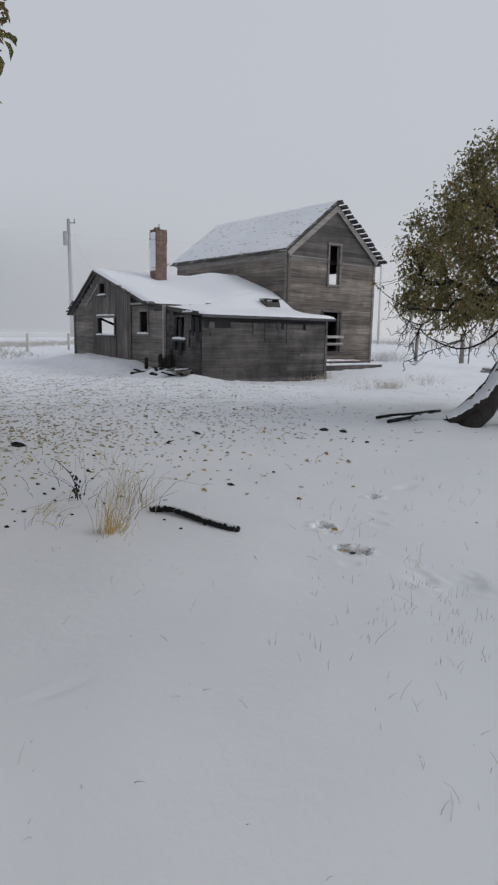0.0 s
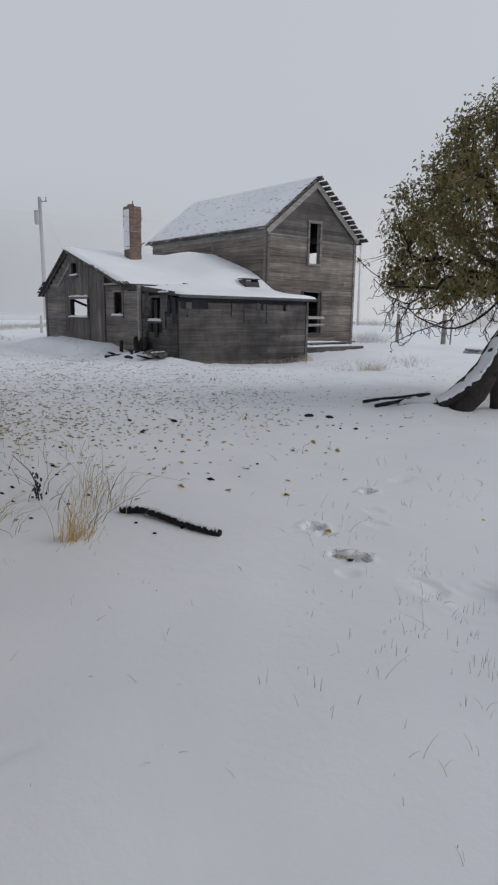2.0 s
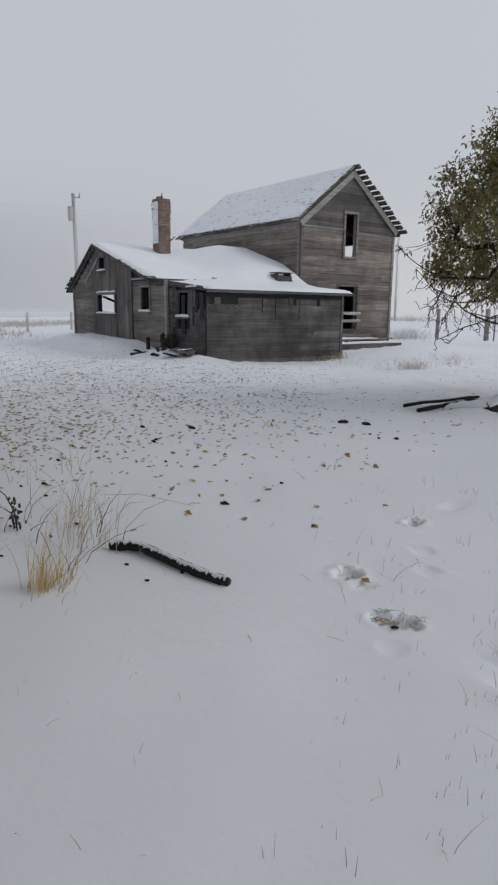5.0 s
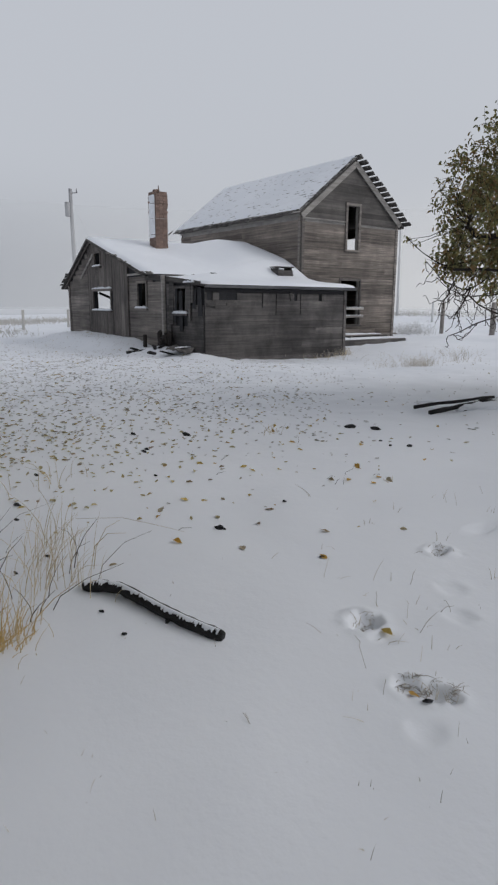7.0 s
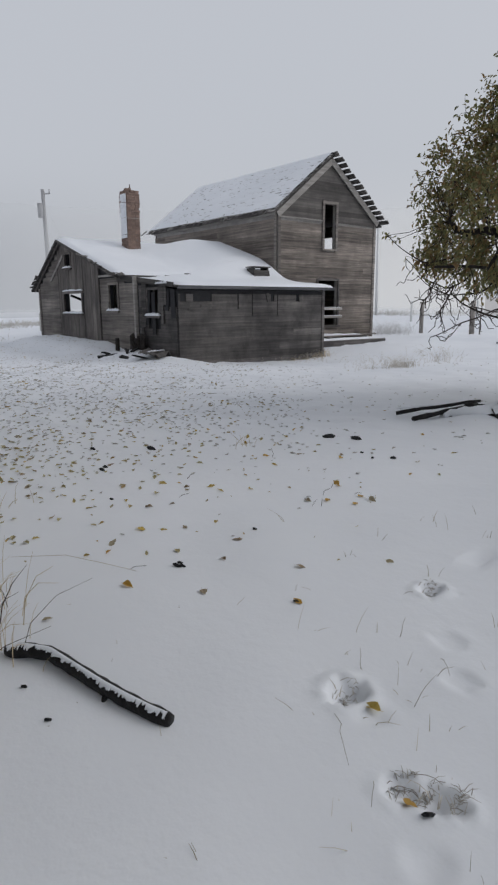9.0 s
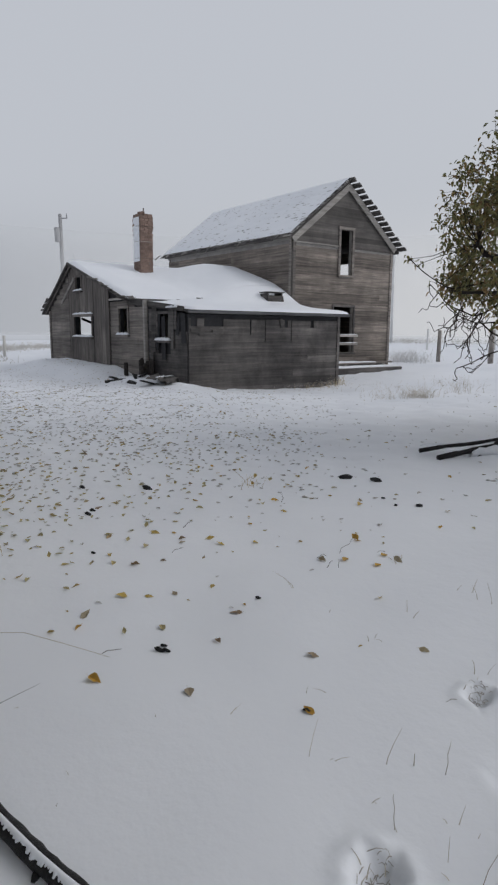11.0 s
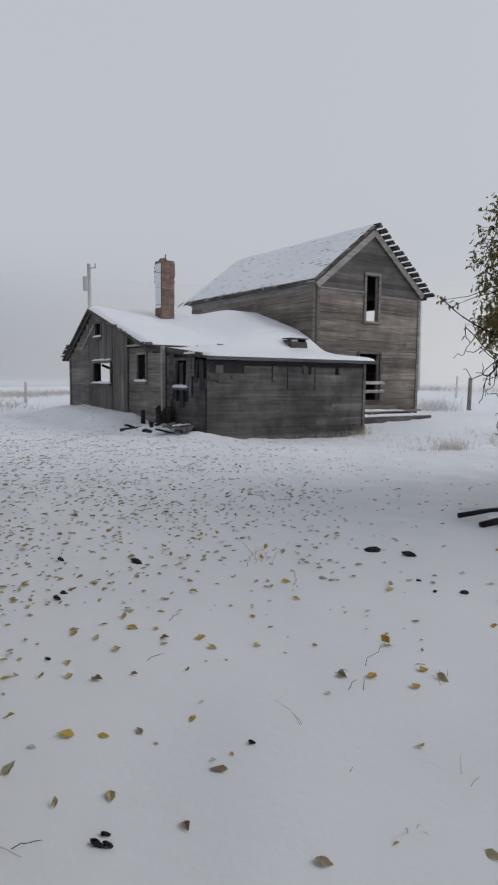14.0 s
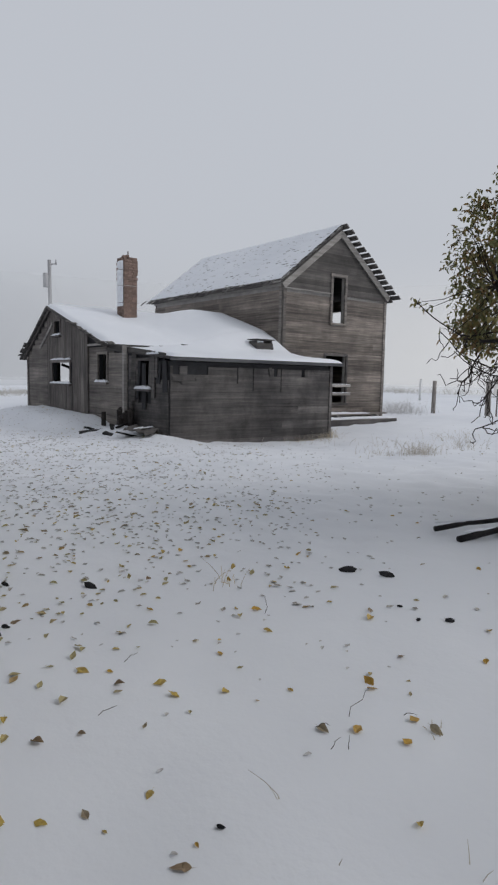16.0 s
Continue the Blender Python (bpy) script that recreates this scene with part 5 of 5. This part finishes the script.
for f in ((0, 1, 5, 4), (2, 3, 4, 5), (0, 4, 3), (1, 2, 5), (0, 3, 2, 1)):
    bm.faces.new([pv[k] for k in f])
keep_place(part("roof", bm, M_SNOW), shed)
pile = empty("lumber_pile", 24.0, 16.9, -0.35, "low stack of grey boards under snow", "boards")
for k in range(3):
    keep_place(slab("board", (22.9 + 0.1 * k, 16.5, -0.45 + 0.11 * k), (25.0 - 0.15 * k, 17.2, -0.36 + 0.11 * k), M_FAR_GREY, None, "", 0.015), pile)
snow_strip(23.0, 16.85, 24.8, 16.85, -0.16, 0.75, 0.08, "snow on the board stack")

# ---- dry grass ----
def grass_into(v, f, x, y, n, h0, h1, spread_, lean, r, fat=0.004, wild=0.45):
    for _ in range(n):
        bx, by = x + r.gauss(0, spread_), y + r.gauss(0, spread_)
        h = r.uniform(h0, h1)
        a = r.uniform(0, 6.28)
        l_ = h * abs(r.gauss(wild, wild))
        dx, dy = l_ * math.cos(a) + lean[0] * h, l_ * math.sin(a) + lean[1] * h
        z = ground_z(bx, by, False) - 0.02
        w = fat * r.uniform(0.6, 1.3)
        droop = r.choice((0.0, 0.03, 0.08, 0.3))
        pts = [Vector((bx + dx * t * t * 1.1 + 0.06 * dx * t, by + dy * t * t * 1.1, z + h * (t - droop * t ** 3))) for t in (0, 0.35, 0.7, 1.0)]
        tube_into(v, f, pts, [w, w * 0.85, w * 0.6, w * 0.25], 3)


rg = random.Random(21)


def tuft(name, spots, mat, label, fat=0.004, wild=0.45):
    v, f = [], []
    for x, y, n, h0, h1, sp, lean in spots:
        grass_into(v, f, x, y, n, h0, h1, sp, lean, rg, fat, wild)
    return tagged(raw(name, v, f, mat), label, "grass", "", "stuff")


tuft("dry_grass", [(2.099, 7.013, 34, 0.1, 0.36, 0.035, (0.15, 0.1)), (2.208, 7.054, 18, 0.1, 0.26, 0.06, (0.3, 0.1)), (2.119, 6.985, 20, 0.03, 0.12, 0.06, (0.6, -0.1))], M_GOLD, "golden tuft of dry grass standing in snow", 0.003, 0.22)
tuft("dry_grass", [(2.253, 7.089, 12, 0.12, 0.4, 0.08, (0.15, 0.1)), (2.465, 7.475, 34, 0.15, 0.48, 0.11, (0.15, 0.05)), (2.677, 7.861, 34, 0.15, 0.42, 0.12, (0.15, 0.0)), (2.552, 7.587, 30, 0.05, 0.2, 0.16, (0.3, -0.1)), (2.168, 6.935, 8, 0.05, 0.2, 0.08, (0.3, -0.2))], M_STRAW, "tuft of tall straw-yellow grass standing in snow", 0.0022, 0.26)
tuft("dry_grass", [(1.856, 7.803, 26, 0.05, 0.16, 0.07, (0.9, 0.3)), (1.725, 7.471, 10, 0.1, 0.25, 0.1, (0.4, 0)), (3.175, 9.21, 12, 0.1, 0.35, 0.12, (0.1, 0.1)), (2.463, 9.37, 16, 0.1, 0.25, 0.25, (0.1, 0.1)), (5.868, 9.775, 14, 0.05, 0.16, 0.06, (0.1, 0.1)), (5.506, 7.747, 8, 0.03, 0.09, 0.03, (0.1, 0.1))], M_STRAW, "small flattened tufts of yellow grass in snow", 0.0025)
tuft("weed_stalks", [(2.251, 8.058, 6, 0.1, 0.4, 0.08, (-0.25, 0.05)), (1.954, 8.444, 4, 0.1, 0.3, 0.15, (-0.5, 0)), (2.397, 7.907, 5, 0.05, 0.15, 0.1, (0.8, -0.2)), (2.554, 7.545, 7, 0.15, 0.42, 0.12, (0.45, 0.0)), (2.338, 7.244, 4, 0.12, 0.3, 0.08, (0.4, -0.1))], M_TWIG, "dark dead weed stalks standing in snow", 0.003)
weed = empty("dead_weed", 2.245, 7.991, -0.413, "dark dead weed with clustered seed heads standing in snow", "weed")
stem = [Vector((2.26, 7.98, -0.45)), Vector((2.25, 7.99, -0.28)), Vector((2.2, 8.0, -0.16)), Vector((2.09, 8.03, -0.03)), Vector((2.05, 8.04, -0.14))]
keep_place(tube("stem", stem, [0.006, 0.005, 0.004, 0.003, 0.002], M_TWIG, None, "", 6), weed)
for k in range(26):
    p = stem[1].lerp(stem[0], rg.uniform(-0.4, 0.9)) + Vector((rg.gauss(0, 0.02), rg.gauss(0, 0.02), 0.02))
    keep_place(tube("seed_head", [p, p + Vector((0.004, 0, 0.012)), p + Vector((0.006, 0.002, 0.024))], [0.004, 0.01, 0.004], M_TWIG, None, "", 6), weed)
spots = []
for k in range(150):
    lat, s = rg.uniform(-0.6, 3.2), rg.uniform(3.0, 10.0)
    p = place(lat, s, 0)
    spots.append((p.x, p.y, rg.randint(1, 3), 0.03, 0.12, 0.03, (rg.uniform(-0.3, 0.3), rg.uniform(-0.3, 0.3))))
for k in range(90):
    p = place(rg.uniform(-2.6, 0.2), rg.uniform(2.6, 8.5), 0)
    spots.append((p.x, p.y, rg.randint(1, 2), 0.02, 0.07, 0.03, (rg.uniform(-0.4, 0.4), rg.uniform(-0.4, 0.4))))
for px, py, rr, d in PITS[:5]:
    spots.append((px, py, 5, 0.02, 0.045, rr * 0.8, (0.5, 0.2)))
tuft("grass_blades", spots, M_PALE, "thin grass blades poking through the snow", 0.0022)
spots = []
for k in range(70):
    u, w = rg.gauss(0, 0.42), rg.gauss(0, 0.45)
    spots.append((2.95 + 0.79 * u + 0.61 * w, 4.7 - 0.61 * u + 0.79 * w, rg.randint(1, 3), 0.03, 0.1, 0.02, (0.05, 0)))
tuft("grass_stubble", spots, M_DEBRIS, "upright stubble of dry grass blades poking through snow", 0.0015, 0.14)
dv, df = [], []
for px, py, rr, d in PITS[:5]:
    for k in range(34):
        x, y = px + rg.gauss(0, rr * 0.55) + 0.02, py + rg.gauss(0, rr * 0.35) + 0.02
        a, L = rg.uniform(0, 6.28), rg.uniform(0.015, 0.06)
        p = Vector((x, y, ground_z(x, y) + 0.001))
        q = p + Vector((L * math.cos(a), L * math.sin(a), rg.uniform(0.0, 0.012)))
        w = rg.uniform(0.0008, 0.002)
        tube_into(dv, df, [p, (p + q) / 2 + Vector((0, 0, 0.008)), q], [w, w, w * 0.4], 3)
tagged(raw("trodden_grass", dv, df, M_DEBRIS), "trodden grass and bits showing in the footprints", "grass", "", "stuff")
tuft("pale_weeds", [(14.4, 14.6, 220, 0.1, 0.34, 0.2, (0, 0)), (13.843, 15.066, 70, 0.06, 0.22, 0.3, (0, 0)), (16.272, 14.622, 50, 0.2, 0.5, 0.22, (0, 0)), (15.269, 16.178, 40, 0.1, 0.35, 0.4, (0, 0)), (18.04, 16.309, 40, 0.1, 0.35, 0.4, (0, 0)), (15.304, 19.203, 60, 0.1, 0.3, 0.5, (0, 0)), (15.957, 19.095, 60, 0.1, 0.35, 0.25, (0, 0)), (14.368, 19.4, 40, 0.08, 0.22, 0.5, (0, 0))], M_PALE, "pale dry weeds sticking out of snow", 0.0032)
tuft("dry_grass", [(15.6, 18.98, 60, 0.08, 0.3, 0.3, (0, 0)), (16.15, 18.98, 40, 0.1, 0.34, 0.12, (0, 0)), (14.8, 19.0, 40, 0.06, 0.2, 0.35, (0, 0))], M_STRAW, "brown dry grass along the foot of the lean-to", 0.0035, 0.3)
tuft("pale_bush", [(24.006, 22.9, 130, 0.15, 0.6, 0.4, (0.5, -0.1)), (24.728, 23.286, 130, 0.15, 0.7, 0.5, (-0.5, 0)), (25.589, 24.575, 60, 0.2, 0.6, 0.5, (0.1, 0))], M_HAZE_PALE, "bush of arching weeds behind the house, colour paled for haze", 0.008)
spots = []
for k in range(190):
    spots.append((rg.uniform(1.5, 10.2), rg.uniform(30.5, 38.5), 12, 0.05, rg.uniform(0.12, 0.36), 0.4, (0, 0)))
for k in range(170):
    t = rg.random()
    spots.append((1.3 + 16.5 * t + rg.gauss(0, 1.0), 40 + 3.2 * t + rg.gauss(0, 1.3), 30, 0.05, rg.uniform(0.15, 0.4), 0.6, (0, 0)))
for k in range(150):
    t = rg.random()
    spots.append((33.5 + 38 * t + rg.gauss(0, 1), 44.7 - 25 * t + rg.gauss(0, 1.3), 20, 0.1, rg.uniform(0.3, 0.7), 0.6, (0, 0)))
tuft("far_hedge", spots, M_HAZE_GREY, "weeds and brush along the far fence lines, colour paled for haze", 0.012)

# ---- fallen leaves ----
def flat_leaf(k):
    """A pointed ovate leaf one unit long, lifted and waved along its rim, with a stalk."""
    rk = random.Random(40 + k)
    wide, fold, tipc = rk.uniform(0.24, 0.36), rk.uniform(0.02, 0.2), rk.uniform(0.0, 0.25)
    v, f = [], []
    for i, (u, w) in enumerate(((0, 0.02), (0.1, 0.5), (0.28, 0.95), (0.45, 1.0), (0.65, 0.72), (0.83, 0.34), (1.0, 0.02))):
        rise = tipc * max(0, u - 0.45) ** 1.5
        for sd in (-1, 0, 1):
            v.append((u - 0.5, sd * w * wide * rk.uniform(0.85, 1.1), rise + abs(sd) * w * (fold + rk.uniform(-0.05, 0.07))))
        if i:
            a = 3 * i
            f += [(a - 3, a, a + 1, a - 2), (a - 2, a + 1, a + 2, a - 1)]
    b = len(v)
    v += [(-0.5, 0.012, 0), (-0.5, -0.012, 0), (-0.78, rk.uniform(-0.1, 0.1), 0.06)]
    f.append((b, b + 1, b + 2))
    me = bpy.data.meshes.new("fallen_leaf")
    me.from_pydata(v, [], f)
    me.materials.append(M_FALLEN)
    return me


leaf_meshes = [flat_leaf(k) for k in range(7)]
rl = random.Random(77)


def fallen(x, y, size, k, stand=0.2):
    o = new("fallen_leaf", leaf_meshes[k % 7])
    tx, ty = rl.uniform(-stand, stand), rl.uniform(-stand, stand)
    o.matrix_world = Matrix.LocRotScale((x, y, ground_z(x, y) + 0.003 + size * (0.005 + 0.14 * abs(math.sin(ty)) + 0.06 * abs(math.sin(tx)))), Euler((tx, ty, rl.uniform(0, 6.28))), (size, size, size))
    return tagged(o, "curled yellow-brown fallen leaf lying on snow", "leaf", "fallen leaves")


front_leaves = [(4.09, 8.65), (4.31, 8.11), (3.94, 8.19), (4.26, 8.60), (4.74, 8.66), (5.17, 8.89), (4.96, 8.55), (4.58, 8.90), (4.49, 9.13), (5.15, 9.10), (5.16, 9.65), (5.30, 10.06), (5.71, 9.25), (6.14, 9.59), (6.45, 9.80), (7.46, 9.28), (7.74, 8.95), (5.66, 8.25), (5.55, 8.14), (5.24, 7.95), (5.34, 7.76), (4.99, 7.43), (5.94, 8.28), (6.29, 8.81), (6.18, 9.07), (6.26, 7.97), (6.65, 8.19), (4.58, 9.99), (4.60, 9.82), (4.55, 10.19), (4.41, 9.94), (4.03, 8.90), (4.74, 8.79), (5.56, 8.95), (5.50, 7.85), (5.12, 8.04), (4.22, 7.75)]
back_leaves = [(5.26, 11.39), (5.20, 10.98), (5.64, 11.72), (5.91, 11.73), (5.47, 10.24), (5.90, 10.77), (6.05, 10.73), (5.93, 10.45), (6.77, 11.26), (7.13, 12.20), (6.81, 10.06), (8.45, 11.06), (5.18, 12.07), (5.43, 12.58), (4.99, 11.17), (6.64, 13.08), (5.97, 11.99), (5.05, 10.68), (4.74, 11.07), (4.98, 11.71), (8.23, 12.71), (7.49, 10.56), (9.36, 11.53), (8.55, 10.17), (3.95, 6.88), (3.63, 7.26), (3.35, 7.57), (4.25, 7.18), (4.71, 6.91), (3.65, 8.53), (3.56, 8.17), (3.48, 8.07), (3.81, 8.27), (3.61, 6.09)]
for k, (x, y) in enumerate(front_leaves + back_leaves):
    fallen(x, y, rl.uniform(0.05, 0.078), k, 0.35)
# leaves caught on end in the snow
for x, y in ((5.51, 7.74), (5.91, 9.83), (6.12, 10.07), (8.71, 14.34), (8.79, 14.58), (5.59, 8.20)):
    fallen(x, y, rl.uniform(0.06, 0.085), rl.randint(0, 6), 1.1)


def scatter(v, f, x, y, size, tilt, flatness):
    a = rl.uniform(0, 6.28)
    leaf_into(v, f, Vector((x, y, ground_z(x, y) + 0.006)), Vector((math.cos(a), math.sin(a), rl.uniform(-0.05, tilt))), Vector((rl.uniform(-flatness, flatness), rl.uniform(-flatness, flatness), 1)), size, rl.uniform(-0.3, 0.2))


lit_v, lit_f, wet_v, wet_f = [], [], [], []
near = 0
for tries in range(38000):
    lat, s = rl.uniform(-10.0, 7.5), rl.uniform(6.2, 34)
    d = sstep(6.5, 14, s) * (1 - 0.8 * sstep(17, 30, s)) * (1.5 - 0.6 * sstep(-5, -2, lat)) * (1 - 0.93 * sstep(-2.4, 1.5, lat + 0.8 * noise.noise((lat * 0.5, s * 0.5, 2))))
    d = d * (0.55 + 0.9 * max(0, noise.noise((lat * 0.8, s * 0.8, 5)) + 0.4)) * (0.1 + 0.8 * sstep(10, 13.0, s)) + 0.004 + 0.008 * sstep(9, 12, s)
    if rl.random() > d:
        continue
    p = place(lat, s, 0)
    if 10.6 < p.x < 22.0 and p.y > 18.9:
        continue
    if s < 11.2 and near < 90:
        near += 1
        fallen(p.x, p.y, rl.choice((0.025, 0.03, 0.04, 0.05, 0.06)), tries, 0.8 if rl.random() < 0.15 else 0.2)
    elif rl.random() < (0.24 if s < 17 else 0.1) * (1 - 0.7 * sstep(-1.5, 0.8, lat)):
        scatter(lit_v, lit_f, p.x, p.y, rl.choice((0.04, 0.05, 0.06, 0.07, 0.085)) * rl.uniform(0.75, 1.1), 0.18, 0.35)
    else:
        scatter(wet_v, wet_f, p.x, p.y, rl.uniform(0.025, 0.065) if s > 12 else rl.uniform(0.02, 0.045), 0.05, 0.12)
for k in range(900):
    scatter(lit_v, lit_f, rl.gauss(2.5, 1.2), rl.gauss(10.6, 1.0), rl.uniform(0.03, 0.07), 0.3, 0.4)
tagged(raw("leaf_litter", lit_v, lit_f, M_LITTER), "yellow and brown leaf litter scattered over the snow", "leaves", "", "stuff")
tagged(raw("sodden_litter", wet_v, wet_f, M_SMUDGE), "grey sodden leaf bits half sunk in the snow", "leaves", "", "stuff")

# ---- glowing rings that stand in for the fog in the distance ----
def glow_ring(reach, top, mat, label):
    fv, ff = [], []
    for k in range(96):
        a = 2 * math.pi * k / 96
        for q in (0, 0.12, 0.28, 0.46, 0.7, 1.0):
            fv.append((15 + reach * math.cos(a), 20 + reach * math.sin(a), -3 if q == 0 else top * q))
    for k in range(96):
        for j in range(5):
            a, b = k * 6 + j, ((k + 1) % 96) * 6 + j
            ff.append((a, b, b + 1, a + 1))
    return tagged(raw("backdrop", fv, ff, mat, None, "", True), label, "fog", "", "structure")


glow_ring(260, 65, M_FOG_GLOW, "glowing ring standing in for fog that closes the far distance")
# see-through glowing rings paint haze over whatever stands behind them
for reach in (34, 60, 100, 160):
    glow_ring(reach, reach * 0.25, M_MIST_GLOW, "thin glowing see-through ring standing in for haze over the far field")
